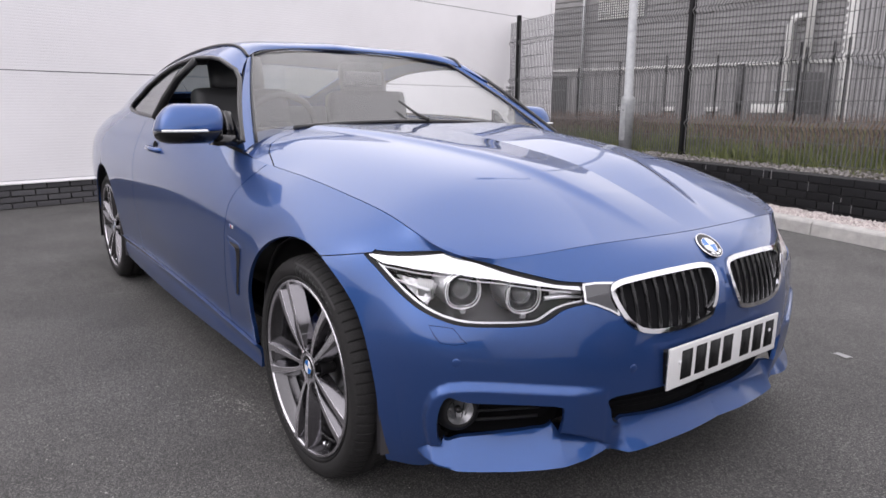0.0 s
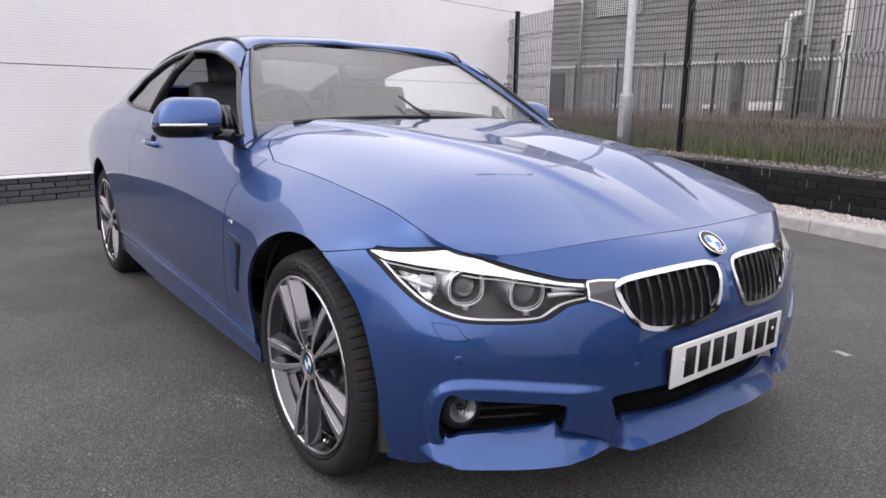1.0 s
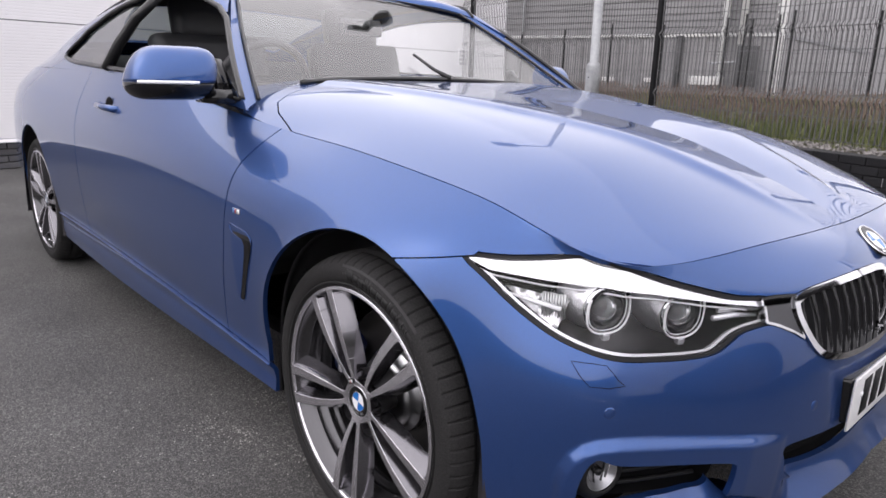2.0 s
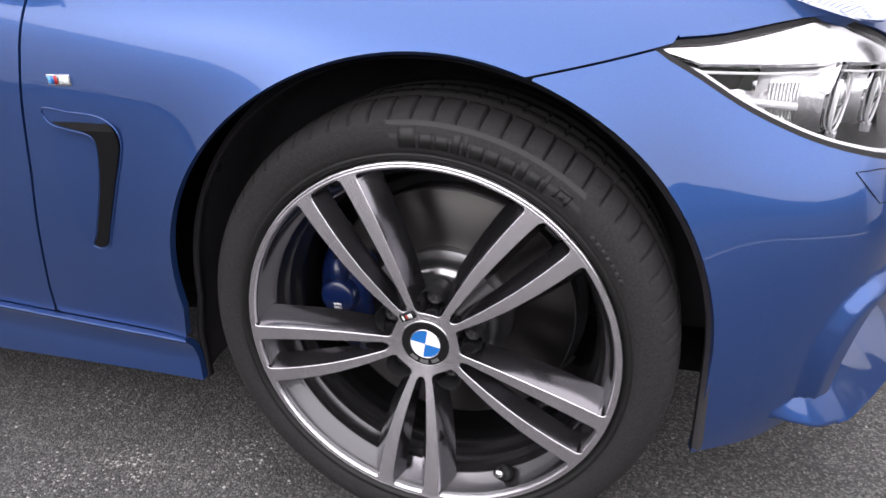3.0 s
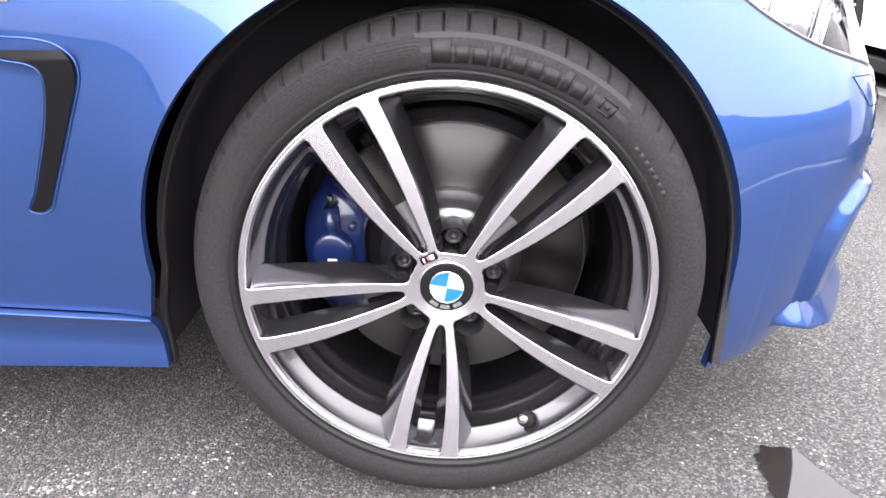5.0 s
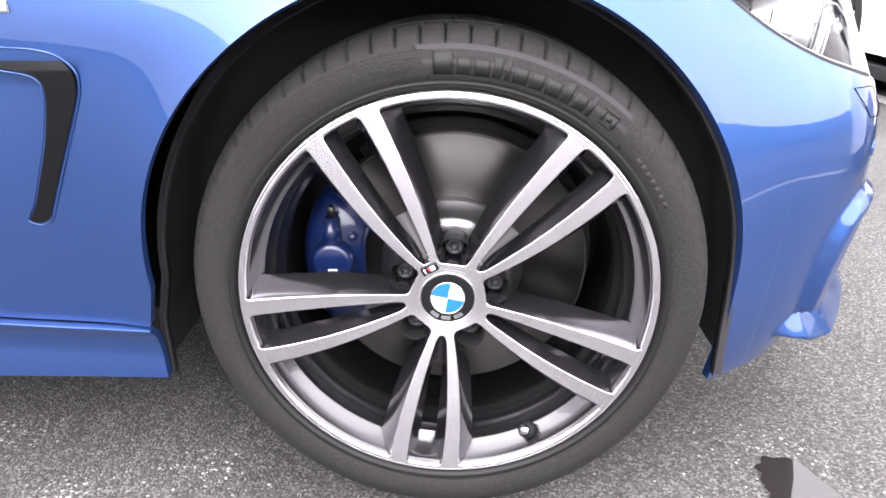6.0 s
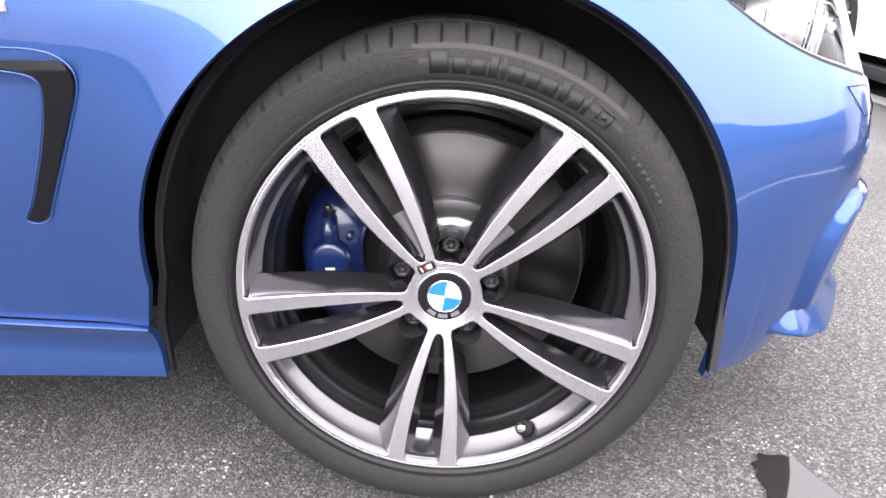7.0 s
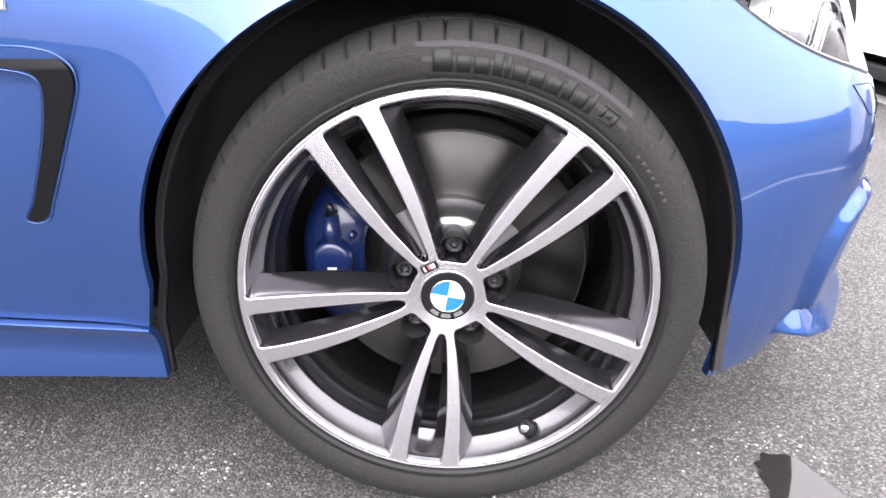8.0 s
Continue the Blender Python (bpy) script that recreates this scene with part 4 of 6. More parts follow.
def liner(c, y0=-.872, y1=-.60):
    """The black plastic liner of a wheel opening."""
    bm = bmesh.new()
    rows = []
    for y, extra in ((y0, -.0065), (y0 + .012, -.0075), (y0 + .022, .004), (-.80, .016), (-.70, .018), (y1, .018)):
        rr = c[2] + extra
        row = []
        for k in range(81):
            if k < 10 or k > 70:         # upright runs below the axle
                a = 0.0 if k < 10 else math.pi
                z = .205 + (c[1] - .205) * (k if k < 10 else 80 - k) / 10
            else:
                a = math.pi * (k - 10) / 60
                z = c[1] + rr * math.sin(a)
            wide = -.014 * min(1.0, max(0.0, (c[1] - z) / .06)) if a > 3 else 0.0
            side = math.cos(a) ** 2 * (.020 if math.cos(a) > 0 else .014) if y < -.85 else 0
            row.append(bm.verts.new((c[0] + rr * math.cos(a) + wide, y + side, z)))
        rows.append(row)
    for p, q in zip(rows, rows[1:]):
        for k in range(80):
            bm.faces.new((p[k], p[k + 1], q[k + 1], q[k]))
    bm.faces.new(rows[-1])
    return bm


part("wheel_arch_liner", liner(ARCH), LINER, car)
part("wheel_arch_liner", liner(REAR_ARCH, -.86), LINER, car)
part("wheel_arch_liner", mirror(liner(ARCH)), LINER, car)
part("wheel_arch_liner", mirror(liner(REAR_ARCH, -.86)), LINER, car)
for a in (24, -6, 62, 118, 150):
    part("liner_clip", turned([(.0001, -.003), (.006, -.0025), (.0085, .0)], 16), PLASTIC, car).matrix_local = Matrix.Translation((ARCH[0] + (ARCH[2] + .013) * math.cos(radians(a)), -.80, ARCH[1] + (ARCH[2] + .013) * math.sin(radians(a)))) @ Matrix.Rotation(-radians(a) - math.pi / 2, 4, "Y") @ Matrix.Rotation(math.pi / 2, 4, "X")
part("underbody", box(bmesh.new(), (3.9, 1.3, .05), Matrix.Translation((-1.5, 0, .22))), BLACK, car)
# ---------------------------------------------------------------- surroundings
WHITE_PANEL = shader("white_cladding", (0.74, 0.73, 0.75), 0.4)
mottled(WHITE_PANEL, 0.7, (0.70, 0.69, 0.71), (0.77, 0.76, 0.78), 5)
SEAM = shader("panel_joint", (0.16, 0.16, 0.17), 0.6)
GREY_PANEL = shader("grey_cladding", (0.33, 0.325, 0.33), 0.5)
mottled(GREY_PANEL, 0.8, (0.165, 0.162, 0.166), (0.225, 0.221, 0.226), 5)
PALE_PANEL = shader("pale_grey_cladding", (0.42, 0.415, 0.42), 0.5)
mottled(PALE_PANEL, 1.1, (0.19, 0.186, 0.19), (0.26, 0.255, 0.26), 6)
MORTAR = shader("dark_mortar", (0.013, 0.013, 0.014), 0.95)
PALE_MORTAR = shader("grey_mortar", (0.045, 0.044, 0.045), 0.95)
CONCRETE = shader("kerb_concrete", (0.40, 0.39, 0.375), 0.85)
mottled(CONCRETE, 9, (0.32, 0.31, 0.30), (0.47, 0.46, 0.44), 8)
bumped(CONCRETE, 160, 0.3, 0.002)
SOIL = shader("bank_soil", (0.09, 0.085, 0.06), 0.95)
mottled(SOIL, 3, (0.03, 0.032, 0.018), (0.075, 0.065, 0.042), 8)
POST = shader("black_coating", (0.008, 0.008, 0.009), 0.5, Specular_IOR_Level=0.15)
WIRE = shader("mesh_wire_coating", (0.085, 0.085, 0.088), 0.45)
GALV = shader("galvanised_steel", (0.36, 0.37, 0.38), 0.5, 0.4)
mottled(GALV, 14, (0.30, 0.31, 0.32), (0.42, 0.43, 0.44), 6)
LOUVRE = shader("pale_louvre", (0.55, 0.55, 0.54), 0.5)
DOOR_GREY = shader("dark_grey_door", (0.036, 0.036, 0.038), 0.5)
RED_BRICK = shader("red_brown_brick", (0.13, 0.05, 0.045), 0.85)
mottled(RED_BRICK, 30, (0.09, 0.035, 0.032), (0.17, 0.07, 0.06), 6)


def varied(name, low, high, rough=0.85, island=False, noise_scale=30):
    """A material whose colour goes from low to high from piece to piece."""
    m = shader(name, low, rough)
    info = node(m, "ShaderNodeNewGeometry" if island else "ShaderNodeObjectInfo")
    rnd = info.outputs["Random Per Island"] if island else info.outputs["Random"]
    tc = node(m, "ShaderNodeTexCoord")
    nz = node(m, "ShaderNodeTexNoise", Scale=noise_scale, Detail=6.0)
    wire(m, tc.outputs["Object"], nz.inputs["Vector"])
    add = node(m, "ShaderNodeMath")
    add.operation = "ADD"
    wire(m, rnd, add.inputs[0])
    wire(m, nz.outputs["Fac"], add.inputs[1])
    half = node(m, "ShaderNodeMath")
    half.operation = "MULTIPLY"
    half.inputs[1].default_value = 0.5
    wire(m, add.outputs[0], half.inputs[0])
    rmp = node(m, "ShaderNodeValToRGB")
    rmp.color_ramp.elements[0].position, rmp.color_ramp.elements[1].position = 0.2, 0.85
    rmp.color_ramp.elements[0].color, rmp.color_ramp.elements[1].color = (*low, 1), (*high, 1)
    wire(m, half.outputs[0], rmp.inputs["Fac"])
    wire(m, rmp.outputs["Color"], m.node_tree.nodes["Principled BSDF"].inputs["Base Color"])
    return m


BLACK_BRICK = varied("near_black_brick", (0.008, 0.008, 0.009), (0.018, 0.018, 0.020), 0.8)
BLACK_BRICK.node_tree.nodes["Principled BSDF"].inputs["Specular IOR Level"].default_value = 0.15
GREY_BRICK = varied("dark_grey_brick", (0.045, 0.044, 0.048), (0.085, 0.083, 0.09), 0.8)
GRAVEL = varied("pale_gravel", (0.30, 0.26, 0.25), (0.62, 0.57, 0.55), 0.9, True)
GREY_GRAVEL = varied("grey_gravel", (0.09, 0.085, 0.08), (0.30, 0.28, 0.27), 0.9, True)
GRASS = varied("green_grass", (0.045, 0.07, 0.018), (0.19, 0.20, 0.075), 0.7, True)
DRY = varied("dry_red_grass", (0.058, 0.036, 0.032), (0.215, 0.155, 0.125), 0.8, True)
SALT = shader("white_salt_streak", (0.20, 0.20, 0.205), 0.9)

# line of the retaining wall: place and direction on the ground
WALL_AT, WALL_DIR = Vector((-.52, 4.53, 0)), Vector((1.09, -.29, 0)).normalized()
WALL_IN = Vector((.29, 1.09, 0)).normalized()


def along(s, d=0.0, z=0.0):
    """A point s metres along the retaining wall, d metres behind its face."""
    return WALL_AT + WALL_DIR * s + WALL_IN * d + Vector((0, 0, z))


def strip(s0, s1, section, steps=1):
    """A bar along the wall's line with the section (d, z)."""
    bm = bmesh.new()
    rows = [[bm.verts.new(along(s0 + (s1 - s0) * k / steps, d, z)) for d, z in section] for k in range(steps + 1)]
    for p, q in zip(rows, rows[1:]):
        for k in range(len(section) - 1):
            bm.faces.new((p[k], q[k], q[k + 1], p[k + 1]))
    bm.faces.new(rows[0])
    bm.faces.new(rows[-1][::-1])
    bmesh.ops.recalc_face_normals(bm, faces=bm.faces)
    return bm


retaining = tagged(part("retaining_wall", strip(-14, 12, [(.012, 0), (.012, .455), (.22, .455), (.22, 0)]), MORTAR, smooth=False), "low retaining wall of near-black brick with white salt streaks", "wall", kind="structure")
tagged(part("gravel_strip", strip(-14, 12, [(-.30, 0), (-.30, .105), (.01, .12), (.01, 0)]), CONCRETE, smooth=False), "pale concrete bed under the gravel", "gravel", kind="structure")


def bank_mesh():
    bm = bmesh.new()
    ds = [.22, .3, .5, .8, 1.2, 1.7, 2.4, 3.5, 5, 7, 12, 20, 45]
    rows = []
    for d in ds:
        row = []
        for k in range(61):
            s = -34 + 60 * k / 60
            z = np.interp(d, [.22, .5, 1.2, 3.5, 7, 30], [.44, .48, .54, .60, .62, .62]) + (.05 * noise.noise(Vector((s * 1.3, d * 1.7, 0))) if d > .3 else 0)
            row.append(bm.verts.new(along(s, d, float(z))))
        rows.append(row)
    for p, q in zip(rows, rows[1:]):
        for k in range(60):
            bm.faces.new((p[k], p[k + 1], q[k + 1], q[k]))
    return bm


tagged(part("bank", bank_mesh(), SOIL), "rough earth bank behind the retaining wall", "bank", kind="structure")


def kerb_stone():
    t = bmesh.new()
    prof = [(0, 0), (.004, .098), (.012, .112), (.026, .120), (.125, .120), (.125, 0)]
    rows = [[t.verts.new((x, d, z)) for d, z in prof] for x in (0, .905)]
    for k in range(5):
        t.faces.new((rows[0][k], rows[1][k], rows[1][k + 1], rows[0][k + 1]))
    t.faces.new(rows[0])
    t.faces.new(rows[1][::-1])
    bmesh.ops.recalc_face_normals(t, faces=t.faces)
    return t


WALL_TURN = Matrix.Rotation(math.atan2(WALL_DIR.y, WALL_DIR.x), 4, "Z")
kerb = tagged(new("kerb"), "pale concrete kerb of separate stones", "kerb", kind="structure")
stone = part("kerb_stone", kerb_stone(), CONCRETE, kerb, smooth=False)
for k in range(24):
    o = stone if k == 0 else stone.copy()
    if k:
        scene.collection.objects.link(o)
    o.matrix_local = Matrix.Translation(along(-12.6 + .915 * k + .365, -.43 + random.uniform(-.002, .002), random.uniform(-.002, .002))) @ WALL_TURN


def pebbles(count, s0, s1, d0, d1, z0, z1, size, mat):
    verts, faces = [], []
    for _ in range(count):
        s, d = random.uniform(s0, s1), random.uniform(d0, d1)
        c = along(s, d, z0 + (z1 - z0) * (d - d0) / (d1 - d0))
        r = random.uniform(*size)
        b = len(verts)
        tw = random.uniform(0, 6.28)
        for k in range(4):
            a = tw + k * 1.57
            verts.append((c.x + r * math.cos(a) * random.uniform(.7, 1.2), c.y + r * math.sin(a) * random.uniform(.7, 1.2), c.z + r * random.uniform(-.1, .3)))
        verts.append((c.x, c.y, c.z + r * random.uniform(.6, 1.0)))
        verts.append((c.x, c.y, c.z - r * .5))
        for k in range(4):
            faces.append((b + k, b + (k + 1) % 4, b + 4))
            faces.append((b + (k + 1) % 4, b + k, b + 5))
    me = bpy.data.meshes.new("gravel")
    me.from_pydata(verts, [], faces)
    me.materials.append(mat)
    return me


tagged(new("gravel", pebbles(9000, -6, 4, -.30, .0, .112, .128, (.008, .02), GRAVEL)), "loose pale pinkish gravel between kerb and wall", "gravel", kind="stuff")
tagged(new("gravel", pebbles(3500, -7, 5, .20, .42, .455, .49, (.008, .022), GREY_GRAVEL)), "loose grey gravel on top of the retaining wall", "gravel", kind="stuff")


def blades(count, s_range, d_range, height, width, lean, seed, heads=False):
    rnd = random.Random(seed)
    verts, faces = [], []
    for _ in range(count):
        s, d = rnd.uniform(*s_range), d_range[0] + (d_range[1] - d_range[0]) * rnd.random() ** 1.3
        clump = noise.noise(Vector((s * 1.5, d * 1.5, seed)))
        if clump < -.12 and rnd.random() < .75:
            continue
        z = float(np.interp(d, [.22, .5, 1.2, 3.5, 7, 30], [.44, .48, .54, .60, .62, .62]))
        h = rnd.uniform(*height) * (1 + .5 * clump)
        p = along(s, d, z - .02)
        a = rnd.uniform(0, 6.28)
        dx, dy = math.cos(a), math.sin(a)
        l = rnd.uniform(0, lean) * h
        la = rnd.uniform(0, 6.28)
        lx, ly = l * math.cos(la), l * math.sin(la)
        w = width * rnd.uniform(.6, 1.3)
        b = len(verts)
        verts += [(p.x - dx * w, p.y - dy * w, p.z), (p.x + dx * w, p.y + dy * w, p.z), (p.x + lx * .35 + dx * w * .7, p.y + ly * .35 + dy * w * .7, p.z + h * .6), (p.x + lx * .35 - dx * w * .7, p.y + ly * .35 - dy * w * .7, p.z + h * .6), (p.x + lx, p.y + ly, p.z + h)]
        faces += [(b, b + 1, b + 2, b + 3), (b + 3, b + 2, b + 4)]
        if heads:
            q = (p.x + lx, p.y + ly, p.z + h)
            b = len(verts)
            verts += [(q[0] - dx * .008, q[1] - dy * .008, q[2] - .03), (q[0] + dx * .008, q[1] + dy * .008, q[2] - .03), (q[0] + lx * .2, q[1] + ly * .2, q[2] + .05)]
            faces.append((b, b + 1, b + 2))
    me = bpy.data.meshes.new("grass")
    me.from_pydata(verts, [], faces)
    return me


def grass(me, mat, label):
    me.materials.append(mat)
    tagged(new("grass", me), label, "grass", kind="stuff")


grass(blades(19000, (-9, 6), (.36, 1.6), (.06, .20), .006, .6, 1), GRASS, "short rough green grass and weeds on the bank")
grass(blades(22000, (-18, 8), (.9, 8.5), (.09, .31), .006, .5, 2, True), DRY, "tall dry reddish grass on the bank")
grass(blades(13000, (-10, 8), (.6, 7.0), (.09, .25), .006, .5, 3), GRASS, "green grass among the dry stalks")
grass(blades(2500, (1, 4), (1.6, 3.6), (.15, .32), .012, .5, 4), GRASS, "leafy green weeds on the bank")

# ---- fence on the bank: posts and bent-wire mesh panels
FENCE_D = .42


def fence_post(s, d, h, w, group):
    p = along(s, d)
    z0 = float(np.interp(d, [.22, .5, 1.2, 3.5, 7, 30], [.44, .48, .54, .60, .62, .62])) - .1
    ob = part("fence_post", box(bmesh.new(), (w, w, h + .1), Matrix.Translation(p + Vector((0, 0, z0 + (h + .1) / 2))) @ WALL_TURN, .004), POST)
    tagged(ob, "tall black coated steel fence post" if w > .05 else "thin black steel post of the far fence", "post", group)
    part("cap", box(bmesh.new(), (w + .006, w + .006, .012), Matrix.Translation(p + Vector((0, 0, z0 + h + .106))) @ WALL_TURN, .003), POST, ob)


def wires(runs, rad):
    """Thin square bars along runs of points, as one mesh."""
    verts, faces = [], []
    for pts in runs:
        for p, q in zip(pts, pts[1:]):
            p, q = Vector(p), Vector(q)
            dv = (q - p).normalized()
            a = dv.cross(Vector((.3, .9, .2))).normalized() * rad
            b2 = dv.cross(a).normalized() * rad
            b = len(verts)
            for e in (p, q):
                for k in (a, b2, -a, -b2):
                    verts.append(tuple(e + k))
            for k in range(4):
                faces.append((b + k, b + (k + 1) % 4, b + 4 + (k + 1) % 4, b + 4 + k))
    me = bpy.data.meshes.new("wire")
    me.from_pydata(verts, [], faces)
    me.materials.append(WIRE)
    return me


def mesh_panel(s0, s1, d, z0, h, pitch_v, pitch_h, r, folds):
    """Wire mesh between two posts: upright wires bent at the folds, and level wires."""
    panel = tagged(new("wire_fence"), "black wire mesh fence panel with bent folds", "fence", "fence panels")
    zs, off = [0.0], [0.0]
    for f in folds:
        zs += [f - .05, f, f + .05]
        off += [0.0, -.036, 0.0]
    zs.append(h)
    off.append(0.0)
    n = int((s1 - s0) / pitch_v)
    upright = new("mesh_infill", wires([[along(s0 + (s1 - s0) * k / n, d + o, z0 + z) for z, o in zip(zs, off)] for k in range(n + 1)], r * 2.1))
    upright.parent = panel
    tagged(upright, kind="stuff")
    m = int(h / pitch_h)
    for k in range(m + 1):
        level = new("level_wire", wires([[along(s0, d + .004, z0 + h * k / m), along(s1, d + .004, z0 + h * k / m)]], r))
        level.parent = panel
    return panel


POSTS = (-7.30, -2.95, .24, 3.4)
for s in POSTS:
    fence_post(s, FENCE_D, 2.15, .062, "posts of the near fence")
for a, b in zip(POSTS, POSTS[1:]):
    mesh_panel(a + .04, b - .04, FENCE_D, .52, 2.0, .05, .2, .0034, (.35, 1.0, 1.65))
mesh_panel(-11.2, POSTS[0] - .04, FENCE_D, .52, 2.0, .05, .2, .0034, (.35, 1.0, 1.65))

# lamp post with its wider door section
lp = along(-3.92, .30, 0)
lamp_post = tagged(part("lamp_post", tube([lp + Vector((0, 0, .4)), lp + Vector((0, 0, 1.16)), lp + Vector((0, 0, 1.19)), lp + Vector((0, 0, 1.21)), lp + Vector((0, 0, 6))], [.088, .088, .082, .056, .048], 28), GALV), "grey galvanised steel lamp post with a wider base", "lamp post")
head_at = lp + Vector((0, 0, 6)) - WALL_IN * 1.1
part("lamp_arm", tube([lp + Vector((0, 0, 5.9)), lp + Vector((0, 0, 6.05)) - WALL_IN * .25, head_at + Vector((0, 0, .12))], [.045, .038, .034], 12), GALV, lamp_post)
part("lantern", box(bmesh.new(), (.26, .62, .12), Matrix.Translation(head_at - WALL_IN * .2 + Vector((0, 0, .12))) @ WALL_TURN, .03), GALV, lamp_post)
part("door_panel", box(bmesh.new(), (.09, .004, .45), Matrix.Translation(lp + Vector((0, -.0875, .85))), .002), GALV, lamp_post)
part("lock", turned([(.0001, -.003), (.008, -.002), (.01, .002)], 12), POST, lamp_post).matrix_local = Matrix.Translation(lp + Vector((.0, -.090, 1.02)))


# ---- white shed
WB_AT, WB_DIR = Vector((-6.42, -1.1, 0)), Vector((-.17, 1, 0)).normalized()
WB_OUT = Vector((WB_DIR.y, -WB_DIR.x, 0))


def clad(at, direction, out, s0, s1, section):
    """A wall sheet: the section (offset, height) drawn along the wall."""
    bm = bmesh.new()
    rows = [[bm.verts.new(at + direction * s + out * o + Vector((0, 0, z))) for o, z in section] for s in (s0, s1)]
    for k in range(len(section) - 1):
        bm.faces.new((rows[0][k], rows[1][k], rows[1][k + 1], rows[0][k + 1]))
    bm.faces.new(rows[0])
    bm.faces.new(rows[1][::-1])
    bmesh.ops.recalc_face_normals(bm, faces=bm.faces)
    return bm


def ribbed(z0, z1, pitch, depth, back=-.25):
    sec = [(back, z0), (0, z0)]
    z = z0 + .01
    while z < z1 - pitch:
        sec += [(0, z + pitch * .62), (-depth, z + pitch * .74), (-depth, z + pitch * .90), (0, z + pitch)]
        z += pitch
    return sec + [(0, z1), (back, z1)]


shed = tagged(new("wall_white"), "white shed wall of fine-ribbed metal panels", "wall", kind="structure")
# the long run towards s = -34 is unseen, added for the wing's reflections
for z0, z1 in ((.292, 1.385), (1.395, 2.66), (2.67, 3.95)):
    part("wall_panel", clad(WB_AT, WB_DIR, WB_OUT, -34, 9.4, ribbed(z0, z1, .030, .0007)), WHITE_PANEL, shed, smooth=False)
part("panel_joint", clad(WB_AT, WB_DIR, WB_OUT, -34, 9.38, [(-.25, .28), (-.012, .28), (-.012, 3.94), (-.25, 3.94)]), SEAM, shed, smooth=False)
part("drip_flashing", clad(WB_AT, WB_DIR, WB_OUT, -34, 9.4, [(-.2, .258), (.022, .252), (.026, .262), (.010, .286), (-.2, .286)]), WHITE_PANEL, shed, smooth=False)
part("corner_trim", box(bmesh.new(), (.10, .10, 3.66), Matrix.Translation(WB_AT + WB_DIR * 9.4 - WB_OUT * .03 + Vector((0, 0, 2.14)))), WHITE_PANEL, shed, smooth=False)
WB_TURN = Matrix.Rotation(math.atan2(WB_DIR.y, WB_DIR.x), 4, "Z")
vent_at = Matrix.Translation(WB_AT + WB_DIR * 8.1 + WB_OUT * .01 + Vector((0, 0, 1.30))) @ WB_TURN
grille = part("vent_grille", box(bmesh.new(), (.26, .03, .30), vent_at, .004), WHITE_PANEL, shed)
for i in range(4):
    for k in range(4):
        part("slot", box(bmesh.new(), (.042, .034, .048), vent_at @ Matrix.Translation((-.087 + .058 * i, 0, -.099 + .066 * k))), SEAM, grille)
plinth = tagged(part("wall_plinth", clad(WB_AT, WB_DIR, WB_OUT, -34, 9.4, [(-.3, 0), (-.042, 0), (-.042, .256), (-.3, .256)]), PALE_MORTAR, smooth=False), "dark grey brick plinth under the white cladding", "wall", kind="structure")

# ---- grey building behind the fence
GB_AT, GB_DIR = Vector((-19.89, 20.46, 0)), Vector((.9815, .1915, 0)).normalized()
GB_OUT = Vector((GB_DIR.y, -GB_DIR.x, 0))
CORNER_S = 11.38
CORNER = GB_AT + GB_DIR * CORNER_S
GB2_DIR = Vector((-.10, .995, 0)).normalized()
GB2_OUT = Vector((GB2_DIR.y, -GB2_DIR.x, 0))


def upright_ribs(at, direction, out, s0, s1, z0, z1, pitch, depth):
    """Wall sheet with upright ribs."""
    bm = bmesh.new()
    sec = [(s0, -.25)]
    s = s0
    while s < s1 - pitch * .5:
        sec += [(s, 0), (s + pitch * .55, 0), (s + pitch * .65, -depth), (s + pitch * .9, -depth)]
        s += pitch
    sec += [(s1, 0), (s1, -.25)]
    rows = [[bm.verts.new(at + direction * a + out * o + Vector((0, 0, z))) for a, o in sec] for z in (z0, z1)]
    for k in range(len(sec)):
        j = (k + 1) % len(sec)
        bm.faces.new((rows[0][k], rows[0][j], rows[1][j], rows[1][k]))
    bm.faces.new(rows[0][::-1])
    bm.faces.new(rows[1])
    bmesh.ops.recalc_face_normals(bm, faces=bm.faces)
    return bm


grey = tagged(new("wall_grey"), "grey metal-clad industrial building with pipes and a louvre", "wall", kind="structure")
SPLIT_Z = 2.60
part("upper_cladding", clad(GB_AT, GB_DIR, GB_OUT, -14, CORNER_S, ribbed(SPLIT_Z + .09, 9.5, .23, .05)), GREY_PANEL, grey, smooth=False)
part("lower_cladding", upright_ribs(GB_AT, GB_DIR, GB_OUT, -14, CORNER_S, .4, SPLIT_Z, .30, .045), PALE_PANEL, grey, smooth=False)
part("flashing", clad(GB_AT, GB_DIR, GB_OUT, -14, CORNER_S, [(-.2, SPLIT_Z - .03), (.07, SPLIT_Z - .03), (.07, SPLIT_Z + .05), (-.2, SPLIT_Z + .08)]), LOUVRE, grey, smooth=False)
part("upper_cladding", upright_ribs(CORNER, GB2_DIR, GB2_OUT, .12, 48, SPLIT_Z + .06, 9.5, .50, .04), PALE_PANEL, grey, smooth=False)
part("lower_cladding", upright_ribs(CORNER, GB2_DIR, GB2_OUT, .12, 48, .4, SPLIT_Z - .06, .40, .04), PALE_PANEL, grey, smooth=False)
part("flashing", clad(CORNER, GB2_DIR, GB2_OUT, .12, 48, [(-.2, SPLIT_Z - .06), (.04, SPLIT_Z - .06), (.04, SPLIT_Z + .06), (-.2, SPLIT_Z + .06)]), SEAM, grey, smooth=False)
